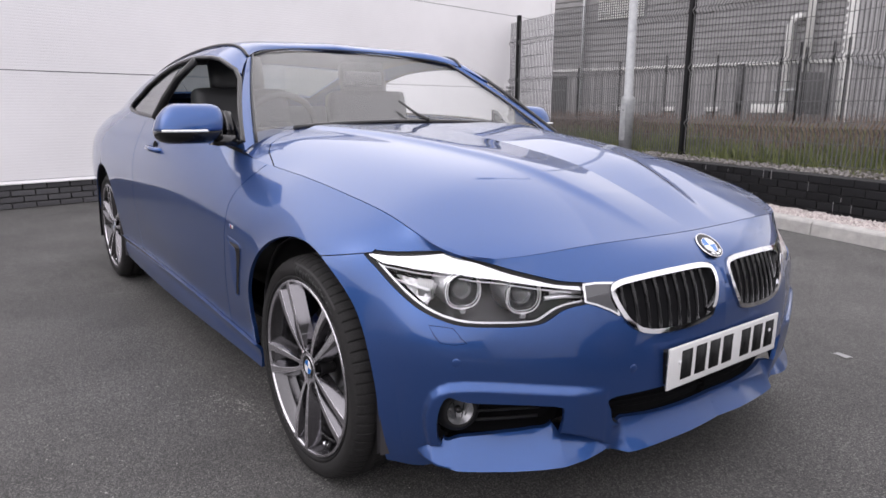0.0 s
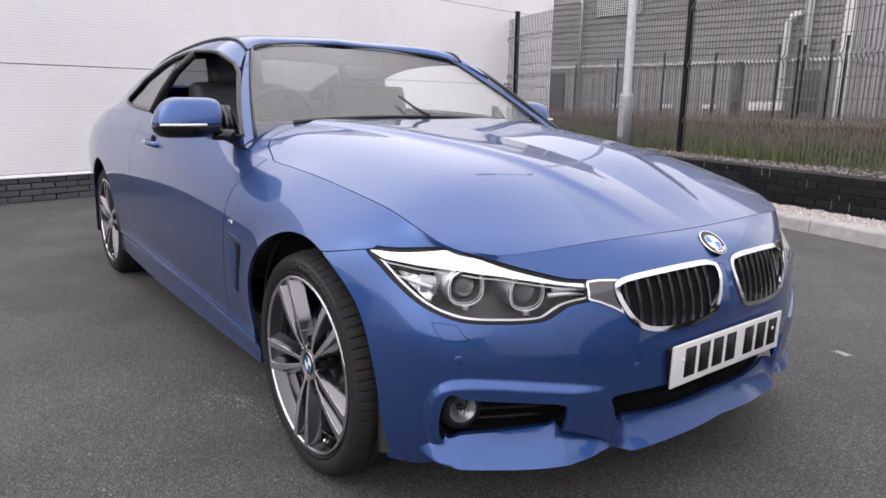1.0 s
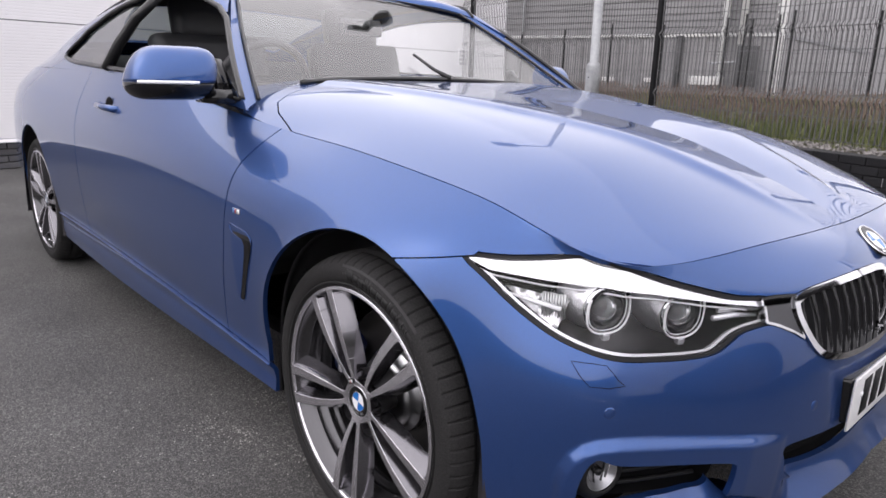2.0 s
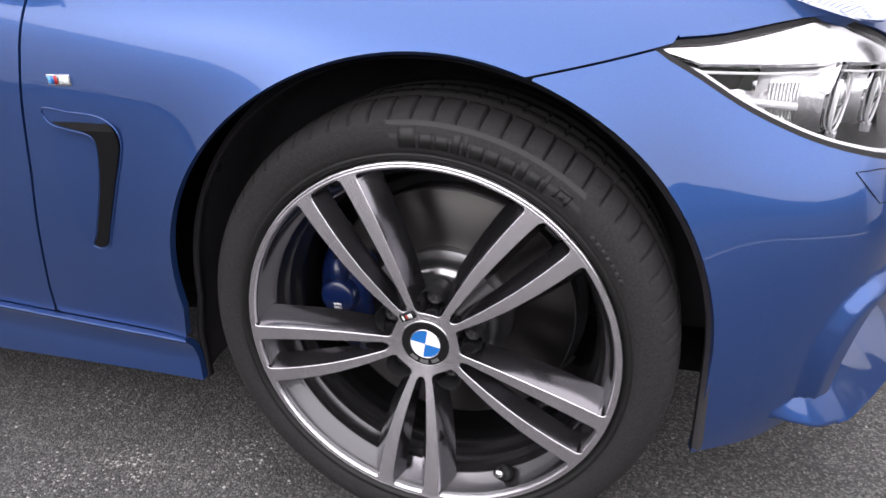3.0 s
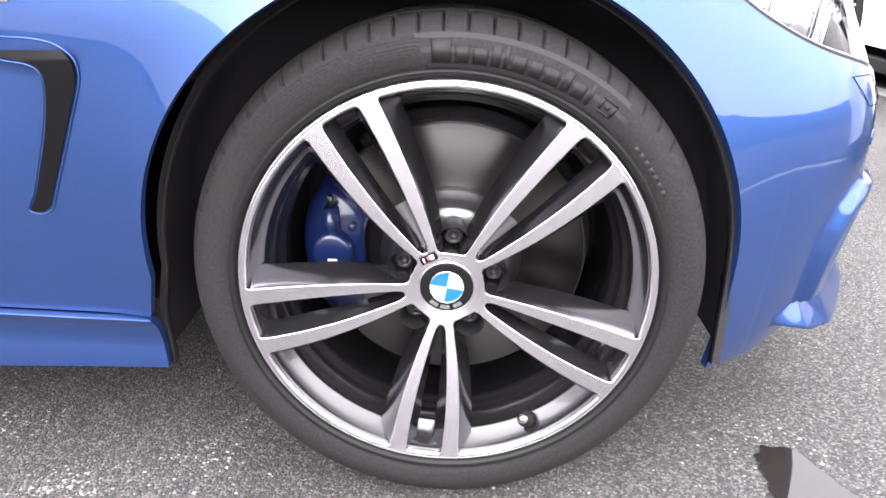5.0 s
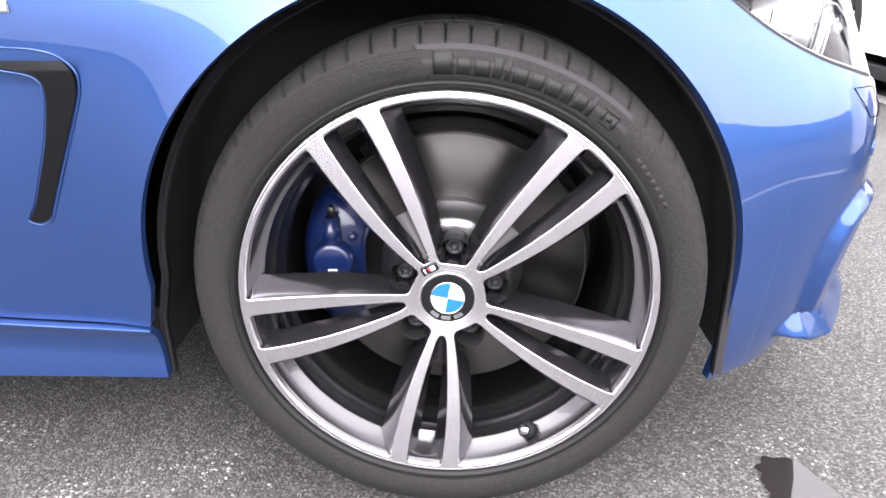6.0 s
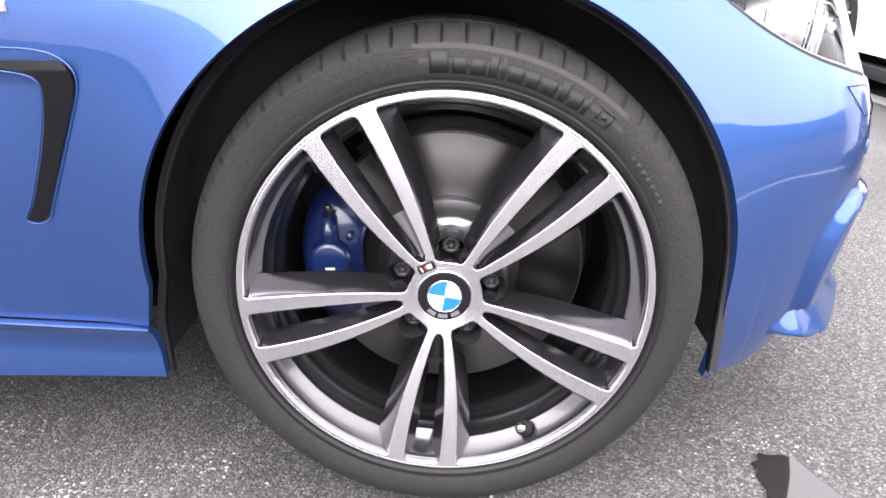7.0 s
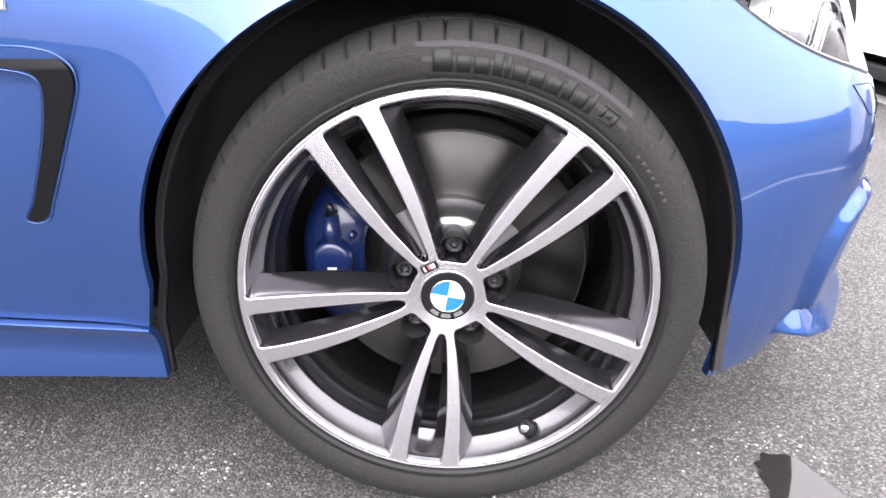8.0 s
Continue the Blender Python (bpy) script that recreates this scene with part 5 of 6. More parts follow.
part("corner_trim", box(bmesh.new(), (.26, .26, 9.1), Matrix.Translation(CORNER + Vector((-.08, .1, 4.95)))), LOUVRE, grey, smooth=False)


def on_grey(s, z, out=0.03):
    return GB_AT + GB_DIR * s + GB_OUT * out + Vector((0, 0, z))


GB_TURN = Matrix.Rotation(math.atan2(GB_DIR.y, GB_DIR.x), 4, "Z")
part("service_door", box(bmesh.new(), (.85, .08, 1.9), Matrix.Translation(on_grey(.28, 1.45)) @ GB_TURN, .01), DOOR_GREY, grey)
part("drain_pipe", tube([on_grey(1.47, .5, .14), on_grey(1.47, 8, .14)], .06, 14), GALV, grey)
part("drain_pipe", tube([on_grey(9.6, .6, .22), on_grey(9.6, 3.85, .22), on_grey(9.66, 4.02, .22), on_grey(9.82, 4.1, .2), on_grey(10.0, 4.1, .0)], .12, 14), LOUVRE, grey)
part("drain_pipe", tube([on_grey(10.2, 2.3, .22), on_grey(10.2, 6.5, .22), on_grey(10.2, 6.7, .1), on_grey(10.2, 6.8, -.05)], .13, 14), LOUVRE, grey)
part("drain_pipe", tube([on_grey(8.05, .5, .14), on_grey(8.05, SPLIT_Z, .14)], .12, 12), DOOR_GREY, grey)
for s in (3.4, 5.4, 7.1):
    part("vent_cowl", box(bmesh.new(), (.5, .14, .16), Matrix.Translation(on_grey(s, 1.02, .06)) @ GB_TURN, .02), LOUVRE, grey)
lv = part("louvre", box(bmesh.new(), (2.12, .05, 1.1), Matrix.Translation(on_grey(3.12, 5.1)) @ GB_TURN, .005), SEAM, grey)
for k in range(11):
    part("louvre_slat", box(bmesh.new(), (2.02, .08, .05), Matrix.Translation(on_grey(3.12, 4.62 + .096 * k, .07)) @ GB_TURN @ Matrix.Rotation(radians(25), 4, "X")), LOUVRE, lv)
part("switch_cabinet", box(bmesh.new(), (.62, .4, 1.35), Matrix.Translation(on_grey(10.55, 1.55, .6)) @ GB_TURN, .02), DOOR_GREY, grey)
part("low_tank", box(bmesh.new(), (1.1, .4, .3), Matrix.Translation(on_grey(9.25, 1.05, .5)) @ GB_TURN, .03), LOUVRE, grey)
part("tap_pipe", tube([on_grey(9.2, 1.65, .4), on_grey(9.8, 1.68, .4), on_grey(10.3, 1.7, .4)], .045, 8), GALV, grey)
part("loading_door", box(bmesh.new(), (.06, 11.0, 1.95), Matrix.Translation(CORNER + GB2_DIR * 37 + GB2_OUT * .03 + Vector((0, 0, 1.45))) @ Matrix.Rotation(math.atan2(-GB2_DIR.x, GB2_DIR.y), 4, "Z"), .01), DOOR_GREY, grey)

# far fence in front of the building
FAR = 8.0
for k, s in enumerate((-17.1, -14.7, -12.5, -10.5, -8.5, -7.97, -7.82, -7.13, -6.78, -4.95)):
    fence_post(s, FAR, 1.78 + .06 * (k % 3), .046, "posts of the far fence")
mesh_panel(-17.1, -4.95, FAR, .80, 1.7, .10, .2, .0032, (.35, 1.2))

# red-brown brick store beyond
tagged(part("wall_store", box(bmesh.new(), (6.0, 3, 2.3), Matrix.Translation((-2.9, 33.5, 1.42)) @ Matrix.Rotation(radians(-4), 4, "Z")), RED_BRICK, smooth=False), "red-brown brick store with a flat roof", "building", kind="structure")

# white painted lines on the asphalt
LINE = shader("worn_white_road_paint", (0.62, 0.61, 0.60), 0.8)
mottled(LINE, 60, (0.45, 0.44, 0.43), (0.70, 0.69, 0.68), 8)


def ground_patch(name, outline, mat, label, z=.004, category="marking"):
    bm = bmesh.new()
    vs = [bm.verts.new((x, y, z)) for x, y in outline]
    f = bm.faces.new(vs)
    f.normal_update()
    if f.normal.z < 0:
        f.normal_flip()
    return tagged(part(name, bm, mat, smooth=False), label, category, kind="structure")


ground_patch("bay_line", [(2.24, 3.6), (2.36, 3.6), (2.30, -3.4), (2.18, -3.4)], LINE, "worn white painted parking bay line beside the white car")
WATER = shader("shallow_water", (0.022, 0.019, 0.018), 0.04, 0.0, Specular_IOR_Level=0.6)
puddle_line = [(.474, -.762), (.490, -.766), (.505, -.765), (.520, -.771), (.529, -.785), (.536, -.805), (.545, -.825), (.556, -.852), (.575, -.885), (.575, -.925), (.545, -.955), (.505, -.955), (.47, -.93), (.455, -.895), (.449, -.862), (.455, -.838), (.452, -.815), (.458, -.80), (.455, -.785), (.468, -.777)]
ground_patch("puddle", rounded(puddle_line, 4), WATER, "small dark puddle on the asphalt", .003, "puddle")


def chips(count, seed, spots):
    """Small loose stones on the asphalt, scattered and in a few worn spots."""
    rnd = random.Random(seed)
    verts, faces = [], []
    for k in range(count):
        if k % 3:
            x, y = rnd.uniform(-1.1, 1.2), rnd.uniform(-1.5, -.45)
        else:
            cx, cy, w = spots[k // 3 % len(spots)]
            x, y = rnd.gauss(cx, w), rnd.gauss(cy, w * .6)
        r = rnd.uniform(.0010, .0028) * (1.5 if rnd.random() < .08 else 1)
        b, tw = len(verts), rnd.uniform(0, 6.28)
        for i in range(5):
            a = tw + i * 1.2566
            verts.append((x + r * math.cos(a) * rnd.uniform(.7, 1.4), y + r * math.sin(a) * rnd.uniform(.7, 1.2), 0.0))
        verts.append((x + rnd.uniform(-.3, .3) * r, y, r * rnd.uniform(.4, .9)))
        faces += [(b + i, b + (i + 1) % 5, b + 5) for i in range(5)]
    me = bpy.data.meshes.new("loose_chips")
    me.from_pydata(verts, [], faces)
    me.materials.append(varied("pale_stone_chip", (0.16, 0.15, 0.145), (0.50, 0.48, 0.46), 0.85, True))
    return me


tagged(new("loose_chips", chips(1100, 5, ((-.65, -.94, .05), (-.57, -.87, .03), (-.54, -.88, .05), (-.72, -.72, .05), (-.37, -.80, .04), (.49, -.74, .05)))), "small loose stone chips on the asphalt", "gravel", kind="stuff")
STAIN = shader("pale_stain", (0.30, 0.30, 0.30), 0.85)
for cx, cy, r, seed in ((.49, 1.40, .055, 1),):
    rnd = random.Random(seed)
    ground_patch("asphalt_mark", rounded([(cx + r * rnd.uniform(.4, 1.2) * math.cos(a), cy + r * .5 * rnd.uniform(.4, 1.2) * math.sin(a)) for a in np.linspace(0, 6.0, 9)], 4), STAIN, "pale scuff mark on the asphalt", .004)

# ---- white car parked farther off
WHITE_PAINT = shader("white_car_paint", (0.75, 0.75, 0.76), 0.3, 0.0, Coat_Weight=1.0, Coat_Roughness=0.02)
white_car = empty("parked_car", "white parked car with dark alloy wheels", "car")
hull = bmesh.new()
hull_rows = []
for y, tuck in ((0, .05), (.04, 0), (.9, 0), (1.72, 0), (1.76, .05)):
    row = []
    for x, z in [(-.66, .20), (-.70, .45), (-.65, .68), (-.50, .80), (.35, .95), (1.05, 1.36), (2.2, 1.42), (3.1, 1.12), (3.5, 1.02), (3.62, .7), (3.55, .20)]:
        top = max(0, (z - .95) / .5)
        row.append(hull.verts.new((x + (tuck if x < 1 else -tuck), y + (.18 * top if y < .9 else -.18 * top if y > .9 else 0), z - tuck * (z > .6))))
    hull_rows.append(row)
for p, q in zip(hull_rows, hull_rows[1:]):
    for k in range(10):
        hull.faces.new((p[k], p[k + 1], q[k + 1], q[k]))
sill = []
for xc in (2.7, 0.0):
    for a in np.linspace(-12, 192, 25):
        sill.append(hull.verts.new((xc + .36 * math.cos(radians(a)), 0, .325 + .36 * math.sin(radians(a)))))
hull.faces.new(hull_rows[0] + sill)
hull.faces.new(hull_rows[-1][::-1])
bmesh.ops.recalc_face_normals(hull, faces=hull.faces)
bmesh.ops.bevel(hull, geom=[e for e in hull.edges if e.calc_face_angle(0) > .25], offset=.03, segments=3, affect="EDGES")
part("body", hull, WHITE_PAINT, white_car)
part("side_glass", box(bmesh.new(), (1.55, 1.66, .24), Matrix.Translation((1.80, .88, 1.17)), .05), GLOSS_BLACK, white_car)
part("windscreen", box(bmesh.new(), (.62, 1.36, .03), Matrix.Translation((.70, .88, 1.158)) @ Matrix.Rotation(radians(-30.4), 4, "Y"), .006), GLOSS_BLACK, white_car)
part("rear_glass", box(bmesh.new(), (.70, 1.26, .03), Matrix.Translation((2.66, .88, 1.270)) @ Matrix.Rotation(radians(18.4), 4, "Y"), .006), GLOSS_BLACK, white_car)
for x in (0.0, 2.7):
    part("wheel_arch", turned([(.0001, .26), (.355, .26), (.360, .25), (.360, .0)], 48), BLACK, white_car).matrix_local = Matrix.Translation((x, .001, .325))
    w2 = part("wheel", turned([(.2570, .016), (.2400, .006), (.23, .03), (.2200, .082), (.02, .09)], 48), BARREL, white_car)
    w2.matrix_local = Matrix.Translation((x, .014, .325))
    part("tyre", turned([(.255, .02), (.262, -.004), (.29, -.006), (.318, .006), (.325, .04), (.325, .2)], 64), RUBBER, w2)
    for k in range(10):
        part("spoke", box(bmesh.new(), (.20, .02, .016), Matrix.Rotation(radians(36 * k + 8 * (k % 2)), 4, "Y") @ Matrix.Translation((.14, .008, 0)), .003), MACHINED, w2)
part("sill_trim", box(bmesh.new(), (1.9, .05, .07), Matrix.Translation((1.35, .034, .163)), .01), PLASTIC, white_car)
part("shade_floor", box(bmesh.new(), (3.6, 1.5, .04), Matrix.Translation((1.35, .9, .22))), BLACK, white_car)
white_car.matrix_world = Matrix.Translation((2.19, 2.66, 0)) @ Matrix.Rotation(radians(-94), 4, "Z")

# dark backdrop behind the camera, out of view, added to be mirrored in the car
MIRRORED_DARK = shader("distant_hedge", (0.03, 0.036, 0.028), 0.9)
mottled(MIRRORED_DARK, .8, (0.018, 0.022, 0.016), (0.05, 0.055, 0.042), 8)


def skyline(a, b, height, end_height, steps, seed):
    """An added backdrop strip whose uneven top rises or falls from one height to another."""
    rnd = random.Random(seed)
    bm = bmesh.new()
    a, b = Vector(a), Vector(b)
    lo, hi = [], []
    for k in range(steps + 1):
        p = a + (b - a) * k / steps
        lo.append(bm.verts.new(p))
        hi.append(bm.verts.new(p + Vector((0, 0, (height + (end_height - height) * k / steps) * (1 + .10 * noise.noise(Vector((k * .16, seed, 0))) + .03 * noise.noise(Vector((k * .37, seed, 4))) + rnd.uniform(-.006, .006))))))
    for k in range(steps):
        bm.faces.new((lo[k], lo[k + 1], hi[k + 1], hi[k]))
    return bm


tagged(part("backdrop", skyline((-40, -17, 0), (24, -19, 0), 2.6, 3.4, 80, 3), MIRRORED_DARK), "dark unseen backdrop added for the car's reflections", "hedge", kind="structure")
tagged(part("backdrop", skyline((24, -19, 0), (26, 26, 0), 3.4, 5.4, 90, 7), MIRRORED_DARK), "dark unseen backdrop added for the car's reflections", "hedge", kind="structure")

# ---- bricks, each laid by itself
def brick_mesh(l, w, h):
    t = bmesh.new()
    bmesh.ops.create_cube(t, size=1.0)
    bmesh.ops.scale(t, vec=(l, w, h), verts=t.verts)
    bmesh.ops.bevel(t, geom=t.edges[:], offset=.004, segments=1, affect="EDGES")
    return t


def lay(parent, mat, origin, direction, s0, s1, courses, z0, pitch, length, spare):
    """Stretcher courses of bricks along a wall's face as parts of it."""
    turn = Matrix.Rotation(math.atan2(direction.y, direction.x), 4, "Z")
    first = part("brick", brick_mesh(length - .010, .09, pitch - .010), mat, parent, smooth=False)
    used = False
    for c in range(courses):
        s = s0 + (length / 2 if c % 2 else 0)
        while s < s1:
            o = first if not used else first.copy()
            if used:
                scene.collection.objects.link(o)
            used = True
            o.matrix_local = Matrix.Translation(origin + direction * s + Vector((0, 0, z0 + pitch * (c + .5))) + spare * (.045 + random.uniform(-.002, .002))) @ turn
            s += length


lay(retaining, BLACK_BRICK, WALL_AT, WALL_DIR, -4.6, 2.6, 6, .0, .0765, .225, WALL_IN)
lay(plinth, GREY_BRICK, WB_AT, WB_DIR, -2.6, 2.4, 4, .0, .0640, .225, -WB_OUT * 1.0)
for k in range(26):
    s = random.uniform(-3.2, 1.0)
    z = random.choice((.12, .2, .27, .35, .42))
    tall = random.uniform(.03, .10)
    part("salt_streak", box(bmesh.new(), (random.uniform(.003, .006), .002, tall), Matrix.Translation(along(s, -.0015, z)) @ WALL_TURN), SALT, retaining, smooth=False)
# ---------------------------------------------------------------- the car: fittings
SILVER = shader("silver_reflector", (0.72, 0.72, 0.73), 0.16, 1.0)
BRUSHED_SILVER = shader("frosted_reflector", (0.80, 0.80, 0.81), 0.42, 1.0)
bumped(BRUSHED_SILVER, 90, 0.5, 0.004, 2.0)
FOG_SILVER = shader("fog_reflector", (0.45, 0.45, 0.46), 0.34, 1.0)
LAMP_DARK = shader("lamp_housing", (0.028, 0.028, 0.030), 0.22, 0.5)
LAMP_WHITE = shader("lamp_light_guide", (0.78, 0.78, 0.79), 0.15, 0.0, Coat_Weight=0.6)
AMBER_CLEAR = shader("ribbed_reflector", (0.6, 0.6, 0.6), 0.3, 0.9)
BULB = shader("projector_lens", (0.85, 0.88, 0.9), 0.02, 0.0, Transmission_Weight=0.95, Specular_IOR_Level=1.0)
DASH = shader("dark_dashboard", (0.018, 0.018, 0.019), 0.7)
# chrome with the asphalt's dark reflection put into its base colour
CHEEK = shader("satin_chrome", (0.105, 0.105, 0.11), 0.05, 1.0)
LINE_BRIGHT = shader("light_edge_trim", (0.62, 0.62, 0.64), 0.25, 0.6)


def flank_spot(a, z, axis=1, lift=0.0):
    """The point of the right flank or nose at that y (axis 1) or x (axis 0) and height, with the outward normal."""
    lo = 300 if axis == 0 else 590
    g = FLANK.grid[:, lo:]
    k = np.argmin(np.hypot(g[..., axis] - a, g[..., 2] - z))
    j, i = np.unravel_index(k, g.shape[:2])
    n = FLANK.normal(FLANK.us[i + lo], FLANK.vs[j])
    if n[0] * .6 - n[1] * .8 < 0:
        n = -n
    p = np.array([g[j, i, 0], g[j, i, 1], z])
    p[axis] = a
    return Vector(p + n * lift), Vector(n)


def inset(outline, by):
    """The outline moved inwards by that much."""
    pts = np.array(outline)
    area = np.sum(pts[:, 0] * np.roll(pts[:, 1], -1) - np.roll(pts[:, 0], -1) * pts[:, 1])
    t = np.roll(pts, -1, 0) - np.roll(pts, 1, 0)
    n = np.stack([-t[:, 1], t[:, 0]], 1) / np.maximum(np.linalg.norm(t, axis=1, keepdims=True), 1e-9)
    return [tuple(p) for p in pts + n * by * (1 if area > 0 else -1)]


SPAN = dict(u=(7.4, 11.6), v=(2.3, 5))
OUT = (.6, -.8, 0)


def in_lamp(by):
    return lambda p: -lamp_gap(p) - by


def brow_low(x):
    """Height of the lower edge of the lamp's brow."""
    return np.interp(x, [.254, .304, .385, .47, .528, .578, .628, .66], [.700, .682, .675, .670, .659, .643, .627, .618])


def guide_ring(r, wire_r, depth, sweep=(148, 392)):
    """A bright U-shaped light guide with square shoulders."""
    pts = []
    for k in range(41):
        a = radians(sweep[0] + (sweep[1] - sweep[0]) * k / 40)
        c, sn = math.cos(a), math.sin(a)
        f = (abs(c) ** 2.5 + abs(sn) ** 2.5) ** (-1 / 2.5)
        pts.append((r * c * f, depth, r * sn * f))
    return tube(pts, wire_r, 8)


def headlamp(side):
    """A twin-projector headlamp: dark housing, reflectors, two ringed lenses, a bright brow, a clear cover."""
    fin = (lambda bm: bm) if side > 0 else mirror

    def rim(p):
        return np.minimum(-lamp_gap(p) - .001, lamp_gap(p) + .0070)
    lamp = part("headlamp", fin(cut(FLANK, rim, nu=300, nv=160, lift=-.004, edge=.02, outward=OUT, **SPAN)), PLASTIC, car, "clear twin-lens headlamp with a chrome brow")
    part("housing", fin(cut(FLANK, in_lamp(.006), nu=120, nv=70, lift=-.115, edge=-.106, outward=OUT, **SPAN)), LAMP_DARK, lamp)
    part("lens_cover", fin(cut(FLANK, in_lamp(.0070), nu=200, nv=110, lift=-.003, edge=0, outward=OUT, **SPAN)), LENS, lamp, "clear plastic cover")
    part("bright_brow", fin(cut(FLANK, lambda p: np.minimum(-lamp_gap(p) - .0062, p[..., 2] - brow_low(p[..., 0])), nu=240, nv=130, lift=-.010, edge=.010, outward=OUT,
                                relief=lambda p: .005 * np.clip(1 - (p[..., 2] - brow_low(p[..., 0])) / .04, 0, 1), **SPAN)), SILVER, lamp, "polished brow over the lamps")
    part("light_line", fin(tube([flank_spot(x, float(brow_low(x)) - .005, 0, -.016)[0] for x in np.linspace(.30, .622, 24)], .0017, 6)), LAMP_WHITE, lamp)
    part("bright_edge", fin(cut(FLANK, lambda p: np.minimum.reduce([-lamp_gap(p) - .0085, lamp_gap(p) + .0125, brow_low(p[..., 0]) - .004 - p[..., 2]]), nu=320, nv=170, lift=-.010, edge=.006, outward=OUT, **SPAN)), LINE_BRIGHT, lamp)
    # outer reflectors, the inner one with fine ribs
    part("side_reflector", fin(cut(FLANK, lambda p: np.minimum.reduce([-lamp_gap(p) - .016, .430 - p[..., 0], brow_low(p[..., 0]) - .012 - p[..., 2]]), nu=120, nv=80, lift=-.044, edge=.004, outward=OUT,
                                   relief=lambda p: .004 * np.sin(p[..., 0] * 260) * np.sin(p[..., 2] * 190), **SPAN)), BRUSHED_SILVER, lamp)
    for k in range(9):
        p, n = flank_spot(.395 + .0042 * k, .645, 0, -.034)
        part("rib", fin(box(bmesh.new(), (.0016, .006, .046), Matrix.Translation(p))), AMBER_CLEAR, lamp)
    p0, _ = flank_spot(.318, .655, 0, -.030)
    p1, _ = flank_spot(.425, .640, 0, -.03)
    part("marker_strip", fin(tube([p0, (p0 + p1) / 2, p1], [.002, .004, .005], 8)), LAMP_WHITE, lamp)
    aim = Vector((.92, -.36, -.06)).normalized()
    turn = aim.to_track_quat("-Y", "Z").to_matrix().to_4x4()
    for centre in (Vector((.470, -.688, .626)), Vector((.541, -.560, .609))):
        m = Matrix.Translation(centre) @ turn

        def put(bm):
            bmesh.ops.transform(bm, matrix=m, verts=bm.verts)
            return fin(bm)
        ring = part("projector", put(turned([(.0300, .030), (.0310, .010), (.0335, .0065), (.0400, .006), (.0425, .010), (.0430, .022), (.0450, .024), (.0452, .038), (.0480, .041), (.0485, .058), (.0510, .060), (.0520, .090)], 56)), CHROME, lamp, "chrome-ringed projector lens")
        part("barrel", put(turned([(.0440, .012), (.0462, .014), (.0468, .030), (.0490, .032), (.0500, .052), (.0535, .055), (.0550, .085)], 48)), BRUSHED_SILVER, ring)
        part("light_ring", put(guide_ring(.0425, .0019, .0)), LAMP_WHITE, ring)
        part("light_ring", put(guide_ring(.0372, .0010, .003)), LAMP_WHITE, ring)
        part("bezel", put(turned([(.0400, .0045), (.0330, .004), (.0305, .008), (.0285, .018)], 48)), GLOSS_BLACK, ring)
        part("lens", put(turned([(.0001, -.004), (.010, -.0025), (.018, .002), (.024, .009), (.0283, .018), (.0283, .024)], 40)), BULB, ring)
        part("lens_back", put(turned([(.0001, .034), (.012, .032), (.0283, .024)], 32)), GLOSS_BLACK, ring)
        part("ring_foot", put(box(bmesh.new(), (.014, .012, .012), Matrix.Translation((0, .002, -.049)), .002)), LINE_BRIGHT, ring)
    # the pointed inner end with its small reflector bars
    for k in range(2):
        a, _ = flank_spot(.598, .628 - .012 * k, 0, -.026)
        b, _ = flank_spot(.634, .624 - .010 * k, 0, -.022)
        part("inner_bar", fin(tube([a, (a + b) / 2 + Vector((0, 0, .003)), b], [.006, .0055, .003], 8)), LINE_BRIGHT, lamp)
    return lamp


headlamp(1)
headlamp(-1)


